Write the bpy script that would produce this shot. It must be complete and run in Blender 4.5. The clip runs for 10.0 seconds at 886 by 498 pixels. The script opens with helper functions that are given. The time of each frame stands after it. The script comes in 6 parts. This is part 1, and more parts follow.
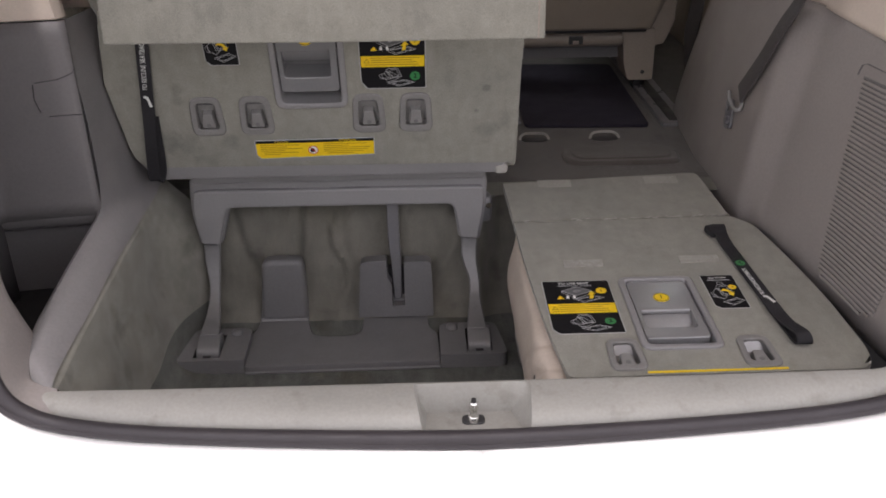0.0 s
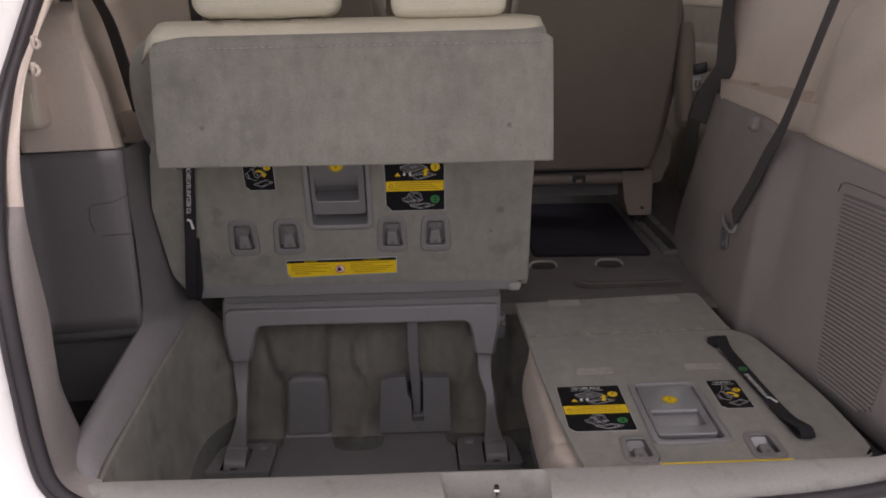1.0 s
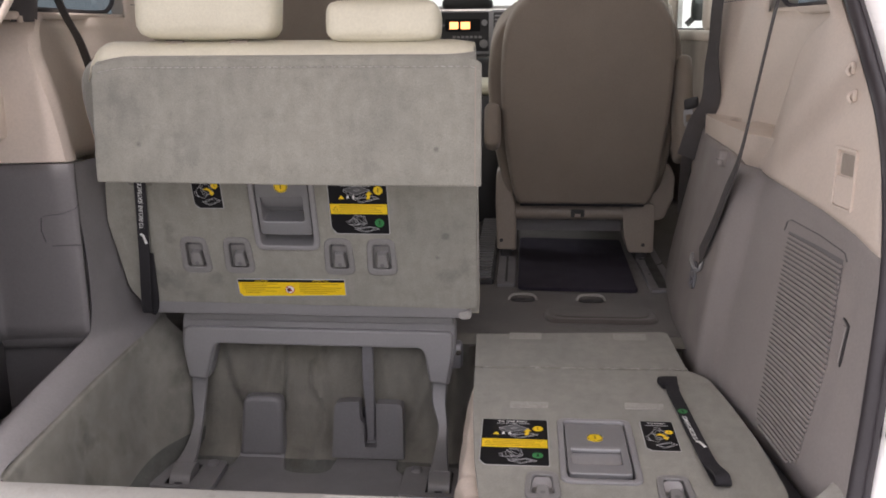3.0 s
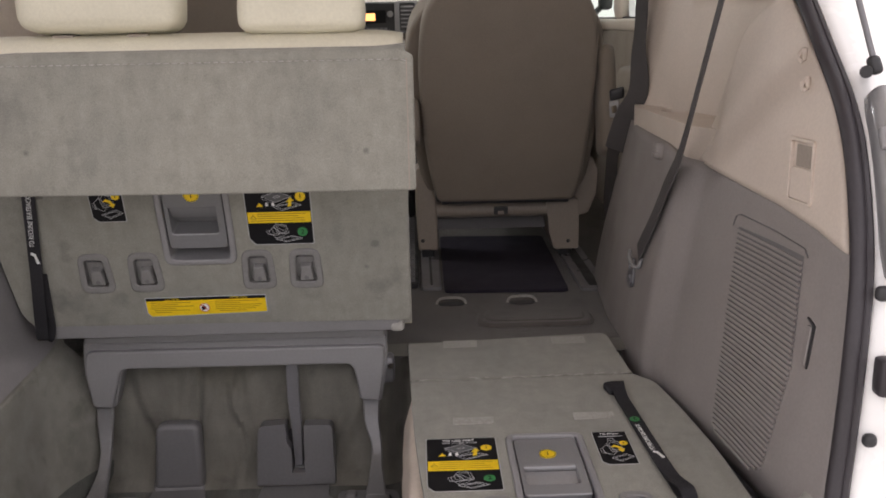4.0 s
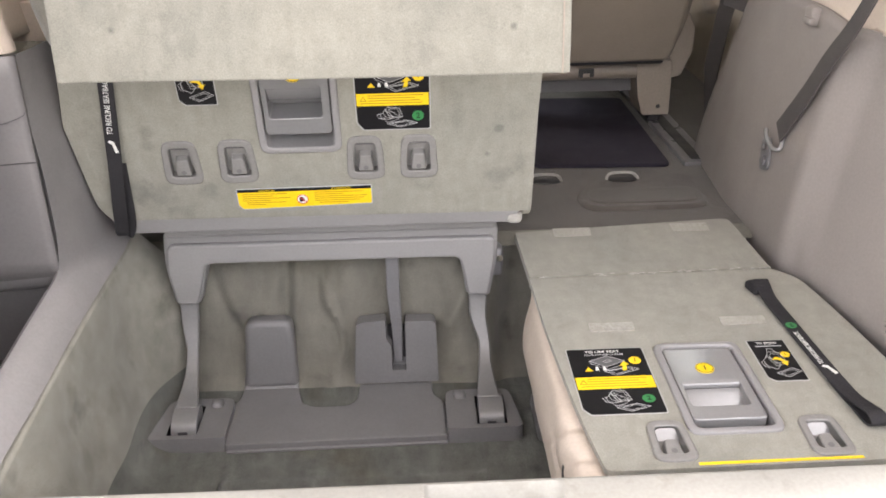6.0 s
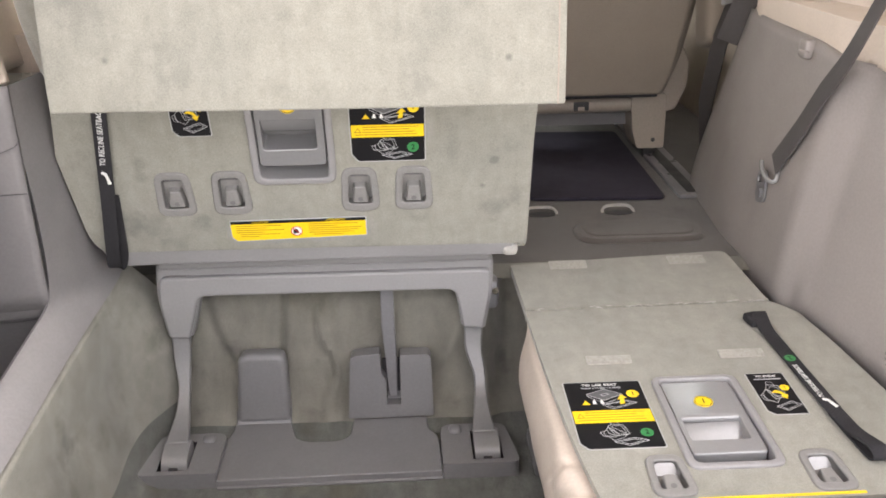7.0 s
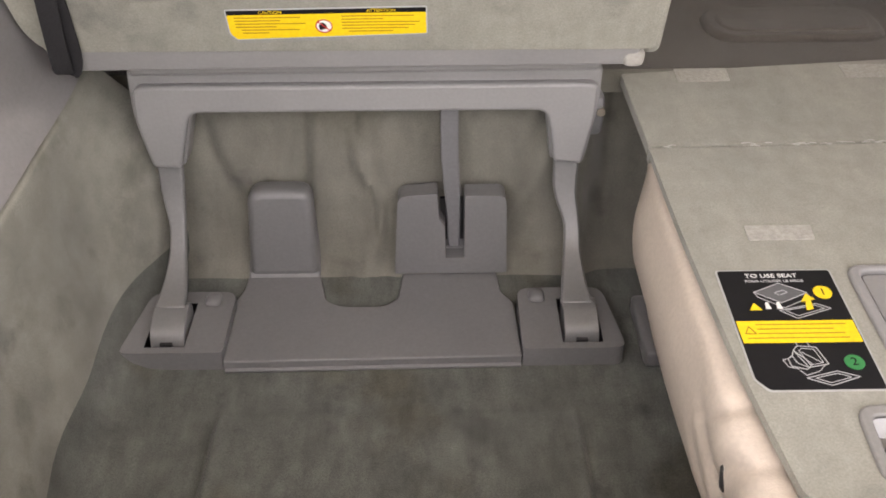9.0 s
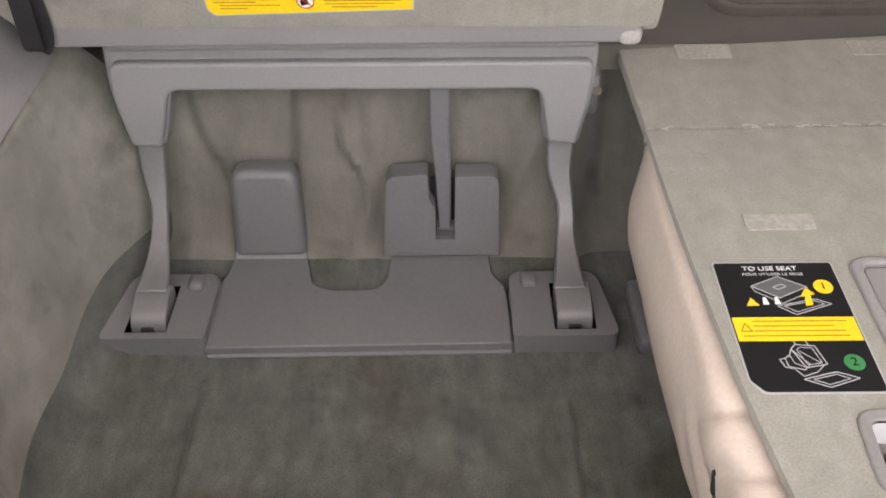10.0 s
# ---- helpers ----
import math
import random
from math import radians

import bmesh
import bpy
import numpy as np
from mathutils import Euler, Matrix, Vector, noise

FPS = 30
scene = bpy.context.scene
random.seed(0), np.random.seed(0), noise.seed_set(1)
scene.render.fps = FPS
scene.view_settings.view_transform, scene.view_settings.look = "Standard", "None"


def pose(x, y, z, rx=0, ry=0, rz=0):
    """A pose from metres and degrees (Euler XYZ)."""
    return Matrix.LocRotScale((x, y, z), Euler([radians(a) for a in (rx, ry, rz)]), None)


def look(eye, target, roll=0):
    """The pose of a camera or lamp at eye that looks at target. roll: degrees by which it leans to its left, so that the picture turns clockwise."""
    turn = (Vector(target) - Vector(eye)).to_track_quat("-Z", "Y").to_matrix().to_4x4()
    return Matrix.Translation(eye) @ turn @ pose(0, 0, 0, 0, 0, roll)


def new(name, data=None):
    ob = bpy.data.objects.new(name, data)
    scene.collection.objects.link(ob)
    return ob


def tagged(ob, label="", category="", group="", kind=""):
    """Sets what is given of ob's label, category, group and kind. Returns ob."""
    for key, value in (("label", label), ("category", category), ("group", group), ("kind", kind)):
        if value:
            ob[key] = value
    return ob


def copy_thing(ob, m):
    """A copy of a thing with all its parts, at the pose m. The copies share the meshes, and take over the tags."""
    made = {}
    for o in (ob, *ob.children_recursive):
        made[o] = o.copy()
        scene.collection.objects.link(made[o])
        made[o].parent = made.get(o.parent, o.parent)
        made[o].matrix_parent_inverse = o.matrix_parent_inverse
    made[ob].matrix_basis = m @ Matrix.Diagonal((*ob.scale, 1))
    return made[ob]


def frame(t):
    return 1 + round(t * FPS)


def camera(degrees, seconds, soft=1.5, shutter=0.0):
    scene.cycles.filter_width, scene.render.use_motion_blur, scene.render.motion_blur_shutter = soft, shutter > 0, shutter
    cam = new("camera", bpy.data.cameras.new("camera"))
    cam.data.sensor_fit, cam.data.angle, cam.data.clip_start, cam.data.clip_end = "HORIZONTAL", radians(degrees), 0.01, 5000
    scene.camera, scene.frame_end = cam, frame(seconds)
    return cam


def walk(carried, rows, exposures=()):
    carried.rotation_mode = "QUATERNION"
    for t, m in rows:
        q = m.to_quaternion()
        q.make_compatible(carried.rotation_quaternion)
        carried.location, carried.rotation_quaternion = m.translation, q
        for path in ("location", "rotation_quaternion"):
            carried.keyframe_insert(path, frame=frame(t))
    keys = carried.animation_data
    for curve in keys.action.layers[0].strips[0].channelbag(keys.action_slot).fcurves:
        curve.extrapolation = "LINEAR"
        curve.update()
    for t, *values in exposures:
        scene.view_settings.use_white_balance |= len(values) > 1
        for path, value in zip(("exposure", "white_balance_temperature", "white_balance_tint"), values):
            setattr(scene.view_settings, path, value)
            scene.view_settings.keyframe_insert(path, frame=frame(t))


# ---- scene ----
cam = camera(52.0, 10.0, soft=1.8)
PATH = [
    (0, (-0.069, -1.142, 0.76), (-0.032, 0.652, -0.123), -0.9),
    (0.2, (-0.115, -1.198, 0.707), (-0.064, 0.628, -0.107), -0.1),
    (0.5, (-0.121, -1.238, 0.739), (-0.089, 0.608, -0.031), -1.1),
    (0.7, (-0.144, -1.281, 0.739), (-0.08, 0.592, 0.04), -0.8),
    (1, (-0.102, -1.285, 0.721), (-0.064, 0.636, 0.167), -1.3),
    (1.5, (-0.023, -1.26, 0.72), (-0.012, 0.682, 0.242), -1.3),
    (2, (0.117, -1.238, 0.713), (-0.009, 0.7, 0.237), -1.1),
    (2.2, (0.163, -1.238, 0.701), (0.036, 0.702, 0.229), -0.9),
    (3.3, (0.193, -1.279, 0.691), (0.014, 0.656, 0.22), -0.4),
    (3.5, (0.191, -1.257, 0.692), (0.053, 0.681, 0.218), -0.8),
    (3.6, (0.182, -1.243, 0.704), (0.105, 0.695, 0.216), -0.9),
    (4, (0.127, -1.147, 0.686), (0.178, 0.792, 0.198), -1.1),
    (4.2, (0.085, -1.093, 0.691), (0.134, 0.843, 0.191), -0.6),
    (4.5, (0.011, -1.004, 0.718), (0.069, 0.899, 0.104), -0.9),
    (4.7, (-0.033, -0.968, 0.701), (0.04, 0.91, 0.017), -0.2),
    (5, (-0.056, -0.924, 0.711), (-0.003, 0.909, -0.087), -1.1),
    (5.2, (-0.08, -0.921, 0.73), (-0.02, 0.9, -0.095), -0.8),
    (6.3, (-0.09, -0.942, 0.715), (-0.033, 0.881, -0.105), -1.2),
    (6.5, (-0.071, -0.937, 0.716), (-0.011, 0.89, -0.094), -1.1),
    (7, (-0.089, -0.929, 0.708), (-0.019, 0.923, -0.044), -1.0),
    (7.5, (-0.098, -0.917, 0.695), (-0.024, 0.936, -0.055), -1.1),
    (8, (-0.099, -0.84, 0.669), (-0.028, 0.952, -0.218), -1.0),
    (8.2, (-0.111, -0.766, 0.632), (-0.029, 0.99, -0.32), -0.3),
    (8.5, (-0.117, -0.652, 0.641), (-0.102, 0.991, -0.499), -0.8),
    (8.7, (-0.129, -0.572, 0.617), (-0.132, 1.037, -0.571), -0.5),
    (9, (-0.148, -0.479, 0.589), (-0.146, 1.115, -0.619), -0.7),
    (9.5, (-0.169, -0.414, 0.559), (-0.159, 1.136, -0.704), -0.5),
    (10, (-0.128, -0.432, 0.587), (-0.137, 1.111, -0.687), -0.7),
]
walk(cam, [(t, look(eye, target, roll)) for t, eye, target, roll in PATH],
     exposures=[(0, -0.05, 6450, 18), (0.2, -0.6, 6500, 18), (0.5, -0.85, 6550, 17), (0.7, -1.2, 6550, 19), (1.0, -0.68, 6500, 22), (1.5, -0.02, 6450, 21), (2.0, 0.08, 6450, 20), (3.5, 0.15, 6450, 19), (4.0, -0.1, 6600, 18), (4.5, -0.02, 6700, 18), (5.0, 0.55, 6650, 16), (6.3, 1.35, 6600, 14), (8.0, 1.35, 6600, 14), (9.0, 1.17, 6900, 15), (10.0, 1.17, 6700, 16)])

# ---------------------------------------------------------------- light
world = bpy.data.worlds.new("sky")
scene.world = world
world.use_nodes = True
wn, wl = world.node_tree.nodes, world.node_tree.links
SUN_UP, SUN_TURN = 67.0, 188.5
sky = wn.new("ShaderNodeTexSky")
sky.sky_type, sky.sun_disc = "NISHITA", False
sky.sun_elevation, sky.sun_rotation = radians(SUN_UP), radians(SUN_TURN)
sky.dust_density = 3.0
cloud = wn.new("ShaderNodeMixRGB")
cloud.inputs[0].default_value = 0.75
cloud.inputs[2].default_value = (7.2, 7.0, 6.75, 1)
wl.new(sky.outputs[0], cloud.inputs[1])
wl.new(cloud.outputs[0], wn["Background"].inputs[0])
wn["Background"].inputs[1].default_value = 0.265
sun_data = bpy.data.lights.new("sun", "SUN")
sun_data.energy, sun_data.angle, sun_data.color = 3.4, radians(7), (1.0, 0.97, 0.93)
sun = new("sun", sun_data)
sun.matrix_world = look((-0.6, -4.0, 9.53), (0, 0, 0))

# daylight that comes in by the side windows
for side in (-1, 1):
    for y, long, power in ((0.76, 0.66, 0.5 if side < 0 else 0.2), (1.58, 0.7, 6.5 if side < 0 else 0.25)):
        pane_light = bpy.data.lights.new("window_daylight", "AREA")
        pane_light.shape, pane_light.size, pane_light.size_y, pane_light.energy = "RECTANGLE", long, 0.36, power
        lamp_ob = new("window_daylight", pane_light)
        lamp_ob.matrix_world = look((side * 0.852, y, 0.985), (0, y, 0.7))


# ---------------------------------------------------------------- materials
def material(name, colour, rough=0.6, metal=0.0, patch=0.12, patch_size=6.0, grain=0.06, grain_size=220.0,
             bump=0.15, bump_size=400.0, sheen=0.0, stain=None, stain_size=9.0, stain_edge=(0.56, 0.68), coat=0.0, smudge=0.0, nap=0.0, marks=()):
    """Base colour with broad patches, fine grain, optional stains and a fine relief."""
    m = bpy.data.materials.new(name)
    m.use_nodes = True
    n, l = m.node_tree.nodes, m.node_tree.links
    b = n["Principled BSDF"]
    b.inputs["Roughness"].default_value, b.inputs["Metallic"].default_value = rough, metal
    b.inputs["Sheen Weight"].default_value, b.inputs["Coat Weight"].default_value = sheen, coat
    where = n.new("ShaderNodeTexCoord")

    def noisy(size, detail=3.0):
        t = n.new("ShaderNodeTexNoise")
        t.inputs["Scale"].default_value, t.inputs["Detail"].default_value = size, detail
        l.new(where.outputs["Object"], t.inputs["Vector"])
        return t.outputs["Fac"]

    def mixed(kind, fac, a, c):
        x = n.new("ShaderNodeMixRGB")
        x.blend_type = kind
        for socket, v in zip(x.inputs, (fac, a, c)):
            if isinstance(v, (float, tuple)):
                socket.default_value = v
            else:
                l.new(v, socket)
        return x.outputs[0]

    def ranged(v, a, c, lo, hi):
        r = n.new("ShaderNodeMapRange")
        for i, q in zip((1, 2, 3, 4), (a, c, lo, hi)):
            r.inputs[i].default_value = q
        l.new(v, r.inputs[0])
        return r.outputs[0]

    col = (*colour, 1.0)
    dark, light = tuple(c * (1 - patch) for c in colour) + (1.0,), tuple(min(1, c * (1 + patch)) for c in colour) + (1.0,)
    out = mixed("MIX", ranged(noisy(patch_size, 5.0), 0.3, 0.7, 0.0, 1.0), dark, light)
    g = ranged(noisy(grain_size, 2.0), 0.3, 0.7, 1 - grain, 1 + grain)
    out = mixed("MULTIPLY", 1.0, out, g)
    if stain:
        s = ranged(noisy(stain_size, 6.0), stain_edge[0], stain_edge[1], 0.0, 1.0)
        out = mixed("MIX", s, out, mixed("MULTIPLY", 1.0, out, (*stain, 1.0)))
    if smudge:
        s = ranged(noisy(16.0, 7.0), 0.6, 0.74, 0.0, smudge)
        out = mixed("MIX", s, out, mixed("MULTIPLY", 1.0, out, (0.5, 0.5, 0.52, 1.0)))
    if nap:
        # pile brushed along y and z
        stretch = n.new("ShaderNodeMapping")
        stretch.inputs["Scale"].default_value = (62, 19, 19)
        l.new(where.outputs["Object"], stretch.inputs["Vector"])
        brushed = n.new("ShaderNodeTexNoise")
        brushed.inputs["Scale"].default_value, brushed.inputs["Detail"].default_value = 1.0, 5.0
        l.new(stretch.outputs[0], brushed.inputs["Vector"])
        out = mixed("MULTIPLY", 1.0, out, ranged(brushed.outputs["Fac"], 0.3, 0.7, 1 - nap, 1 + nap))
    if marks:
        # single worn stains: place, reach, depth
        wobble = n.new("ShaderNodeTexNoise")
        wobble.inputs["Scale"].default_value, wobble.inputs["Detail"].default_value = 45.0, 4.0
        l.new(where.outputs["Object"], wobble.inputs["Vector"])
        for place, reach, depth in marks:
            gap = n.new("ShaderNodeVectorMath")
            gap.operation = "DISTANCE"
            gap.inputs[1].default_value = place
            l.new(where.outputs["Object"], gap.inputs[0])
            uneven = n.new("ShaderNodeMath")
            uneven.operation = "MULTIPLY_ADD"
            uneven.inputs[1].default_value, uneven.inputs[2].default_value = 1.6 * reach, -0.8 * reach
            l.new(wobble.outputs["Fac"], uneven.inputs[0])
            far = n.new("ShaderNodeMath")
            far.operation = "ADD"
            l.new(gap.outputs["Value"], far.inputs[0])
            l.new(uneven.outputs[0], far.inputs[1])
            out = mixed("MIX", ranged(far.outputs[0], 0.35 * reach, reach, depth, 0.0), out, mixed("MULTIPLY", 1.0, out, (0.42, 0.42, 0.45, 1.0)))
    l.new(out, b.inputs["Base Color"])
    l.new(ranged(noisy(patch_size * 3), 0.3, 0.7, max(0.02, rough - 0.08), min(1, rough + 0.08)), b.inputs["Roughness"])
    if bump:
        bp = n.new("ShaderNodeBump")
        bp.inputs["Strength"].default_value, bp.inputs["Distance"].default_value = bump, 0.002
        l.new(noisy(bump_size, 4.0), bp.inputs["Height"])
        l.new(bp.outputs[0], b.inputs["Normal"])
    return m


STAINS = [((-0.543, 0.478, 0.199), 0.03, 0.35), ((-0.515, 0.482, 0.187), 0.034, 0.35), ((-0.431, 0.479, 0.197), 0.022, 0.35), ((-0.505, 0.445, 0.309), 0.016, 0.3), ((-0.508, 0.451, 0.285), 0.015, 0.35),
          ((0.029, 0.462, 0.252), 0.007, 0.6), ((0.047, 0.476, 0.205), 0.03, 0.4), ((0.08, 0.468, 0.232), 0.022, 0.3), ((0.046, 0.448, 0.298), 0.008, 0.5), ((-0.481, 0.491, 0.157), 0.03, 0.25),
          ((-0.478, 0.266, 0.5), 0.007, 0.75), ((0.047, 0.266, 0.492), 0.006, 0.75), ((-0.068, 0.266, 0.461), 0.024, 0.28), ((-0.505, 0.266, 0.572), 0.05, 0.15), ((-0.289, 0.266, 0.625), 0.05, 0.15), ((-0.47, 0.266, 0.44), 0.035, 0.18)]
SEAT_CARPET = material("seat_carpet", (0.26, 0.252, 0.217), 0.95, patch=0.07, patch_size=40, grain=0.13, grain_size=520, bump=0.22,
                       bump_size=1300, sheen=0.25, stain=(0.84, 0.85, 0.86), stain_size=5.5, stain_edge=(0.5, 0.72), smudge=0.3, nap=0.06, marks=STAINS)
WELL_CARPET = material("well_carpet", (0.172, 0.164, 0.138), 0.95, patch=0.17, patch_size=13, grain=0.16, grain_size=700, bump=0.35,
                       bump_size=1100, sheen=0.2, stain=(0.7, 0.68, 0.62), stain_size=4, smudge=0.6, nap=0.07)
# darker copy of the well carpet, with the floor's shade in its colour
SHADED_FLOOR_CARPET = material("shaded_well_floor_carpet", (0.096, 0.099, 0.088), 0.95, patch=0.24, patch_size=17, grain=0.26, grain_size=620, bump=0.4, smudge=0.75, nap=0.2,
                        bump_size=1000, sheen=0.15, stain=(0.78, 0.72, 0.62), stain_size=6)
# paler copy of the well carpet: light on the flank put into its colour
LIT_FLANK_CARPET = material("lit_flank_carpet", (0.232, 0.224, 0.192), 0.95, patch=0.18, patch_size=16, grain=0.16, grain_size=700, bump=0.35, bump_size=1100, sheen=0.2, stain=(0.68, 0.68, 0.65), stain_size=9, smudge=0.75, nap=0.12)
CABIN_CARPET = material("cabin_carpet", (0.082, 0.072, 0.063), 0.95, patch=0.16, stain=(0.7, 0.68, 0.66), stain_size=8, grain=0.15, grain_size=420, bump=0.6, bump_size=600, sheen=0.2)
GREY_PLASTIC = material("grey_plastic", (0.255, 0.248, 0.25), 0.4, patch=0.07, grain=0.04, bump=0.12, bump_size=900)
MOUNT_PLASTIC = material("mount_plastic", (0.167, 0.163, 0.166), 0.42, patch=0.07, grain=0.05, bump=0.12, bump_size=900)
CREAM_SIDE = material("cream_side_leather", (0.58, 0.5, 0.425), 0.5, patch=0.06, patch_size=9, grain=0.05, bump=0.3, bump_size=350, stain=(0.86, 0.83, 0.8), stain_size=7)
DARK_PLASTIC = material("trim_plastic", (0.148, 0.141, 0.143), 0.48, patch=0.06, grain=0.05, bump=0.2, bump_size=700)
RAIL_PLASTIC = material("rail_plastic", (0.215, 0.205, 0.208), 0.48, patch=0.06, grain=0.05, bump=0.2, bump_size=700, stain=(1.16, 1.15, 1.13), stain_size=8, stain_edge=(0.58, 0.76))
ANCHOR_PLASTIC = material("anchor_plastic", (0.217, 0.21, 0.204), 0.45, patch=0.05, bump=0.1, bump_size=900)
RIGHT_PLASTIC = material("side_trim_plastic", (0.27, 0.244, 0.233), 0.5, patch=0.06, patch_size=4, grain=0.05, bump=0.2, bump_size=700, stain=(1.14, 1.13, 1.11), stain_size=7, stain_edge=(0.6, 0.76))
SILL_PLASTIC = material("sill_plastic", (0.327, 0.319, 0.292), 0.45, patch=0.07, grain=0.05, bump=0.15, bump_size=800, stain=(0.85, 0.84, 0.82), stain_size=30)
CREAM_PLASTIC = material("cream_plastic", (0.61, 0.525, 0.45), 0.5, patch=0.05, grain=0.04, bump=0.15, bump_size=800)
CREAM_LEATHER = material("cream_leather", (0.595, 0.562, 0.445), 0.45, patch=0.05, patch_size=12, grain=0.04, bump=0.3, bump_size=350)
BROWN_FABRIC = material("brown_backing", (0.245, 0.205, 0.168), 0.8, patch=0.06, grain=0.08, grain_size=500, bump=0.3, bump_size=700, sheen=0.1)
BEIGE_PLASTIC = material("beige_plastic", (0.3, 0.255, 0.215), 0.45, patch=0.05, bump=0.12, bump_size=700)
SILVER = material("silver_plastic", (0.29, 0.288, 0.292), 0.18, metal=0.3, patch=0.04, grain=0.03, bump=0.05)
CHROME = material("chrome", (0.8, 0.79, 0.76), 0.2, metal=1.0, patch=0.05, bump=0.03)
BLACK_WEB = material("black_webbing", (0.031, 0.03, 0.033), 0.75, patch=0.2, grain=0.3, grain_size=900, bump=0.6, bump_size=1200)
BELT_WEB = material("belt_webbing", (0.075, 0.068, 0.068), 0.8, patch=0.12, grain=0.3, grain_size=900, bump=0.6, bump_size=1200)
BLACK_PLASTIC = material("black_plastic", (0.03, 0.029, 0.031), 0.5, patch=0.15, bump=0.1)
BLACK_VINYL = material("black_label", (0.009, 0.0085, 0.01), 0.55, patch=0.1, bump=0.03)
YELLOW_VINYL = material("yellow_label", (0.85, 0.585, 0.012), 0.45, patch=0.06, bump=0.03)
for dull in (BLACK_VINYL, BLACK_WEB):
    dull.node_tree.nodes["Principled BSDF"].inputs["Specular IOR Level"].default_value = 0.2
WHITE_VINYL = material("white_print", (0.78, 0.78, 0.76), 0.5, patch=0.04, bump=0)
GREEN_VINYL = material("green_print", (0.03, 0.2, 0.06), 0.5, patch=0.04, bump=0)
GREY_VINYL = material("grey_print", (0.45, 0.45, 0.46), 0.5, patch=0.04, bump=0)
DIM_VINYL = material("dim_print", (0.1, 0.1, 0.105), 0.5, patch=0.04, bump=0)
BROWN_INK = material("brown_ink", (0.35, 0.2, 0.01), 0.5, patch=0.04, bump=0)
ARM_PAINT = material("arm_paint", (0.21, 0.205, 0.207), 0.36, metal=0.15, patch=0.08, grain=0.04, bump=0.08, bump_size=700)
RED_INK = material("red_ink", (0.5, 0.03, 0.03), 0.5, patch=0.04, bump=0)
VELCRO = material("velcro", (0.37, 0.355, 0.325), 0.9, patch=0.06, grain=0.15, bump=0.7, bump_size=900, sheen=0.2)
PATCH = material("hook_patch", (0.36, 0.345, 0.31), 0.92, patch=0.08, grain=0.15, bump=0.7, bump_size=900, sheen=0.15)
LABEL_RIM = material("label_rim", (0.38, 0.38, 0.37), 0.5, patch=0.06, bump=0)
RUBBER = material("black_rubber", (0.035, 0.03, 0.034), 0.5, patch=0.15, bump=0.15, bump_size=500)
MAT_CARPET = material("black_mat", (0.0210, 0.0171, 0.0295), 0.95, patch=0.2, grain=0.3, bump=0.6, bump_size=700)
WHITE_PAINT = material("white_paint", (0.86, 0.85, 0.83), 0.25, patch=0.004, grain=0.0, bump=0, coat=0.6)
STEEL = material("painted_steel", (0.19, 0.186, 0.195), 0.35, metal=0.2, patch=0.06, bump=0.08)
HEADLINER = material("headliner", (0.6, 0.55, 0.48), 0.95, patch=0.05, grain=0.08, bump=0.4, bump_size=700)
CONCRETE = material("concrete", (0.335, 0.325, 0.305), 0.9, patch=0.2, patch_size=1.5, grain=0.3, grain_size=90, bump=0.6, bump_size=120)


def glazing(name, tint):
    """Thin glass: tinted, clear through, with a faint gloss."""
    m = bpy.data.materials.new(name)
    m.use_nodes = True
    n, l = m.node_tree.nodes, m.node_tree.links
    n.remove(n["Principled BSDF"])
    clear, gloss, mix = n.new("ShaderNodeBsdfTransparent"), n.new("ShaderNodeBsdfGlossy"), n.new("ShaderNodeMixShader")
    clear.inputs[0].default_value = (*tint, 1)
    gloss.inputs["Roughness"].default_value = 0.02
    mix.inputs[0].default_value = 0.06
    l.new(clear.outputs[0], mix.inputs[1])
    l.new(gloss.outputs[0], mix.inputs[2])
    l.new(mix.outputs[0], n["Material Output"].inputs[0])
    return m


GLASS = glazing("clear_glass", (0.85, 0.9, 0.87))
PRIVACY = glazing("privacy_glass", (0.3, 0.34, 0.36))
AMBER = bpy.data.materials.new("amber_display")
AMBER.use_nodes = True
ab = AMBER.node_tree.nodes["Principled BSDF"]
ab.inputs["Base Color"].default_value = (0.9, 0.4, 0.1, 1)
ab.inputs["Emission Color"].default_value, ab.inputs["Emission Strength"].default_value = (1.0, 0.45, 0.15, 1), 2.5

# ---------------------------------------------------------------- building helpers
SPOT = {}


def thing(name, at, label, category, group=""):
    """An empty at the base of a thing, which parents its parts."""
    ob = new(name)
    ob.empty_display_size = 0.05
    ob.location = at
    SPOT[ob.name] = Vector(at)
    return tagged(ob, label, category, group)


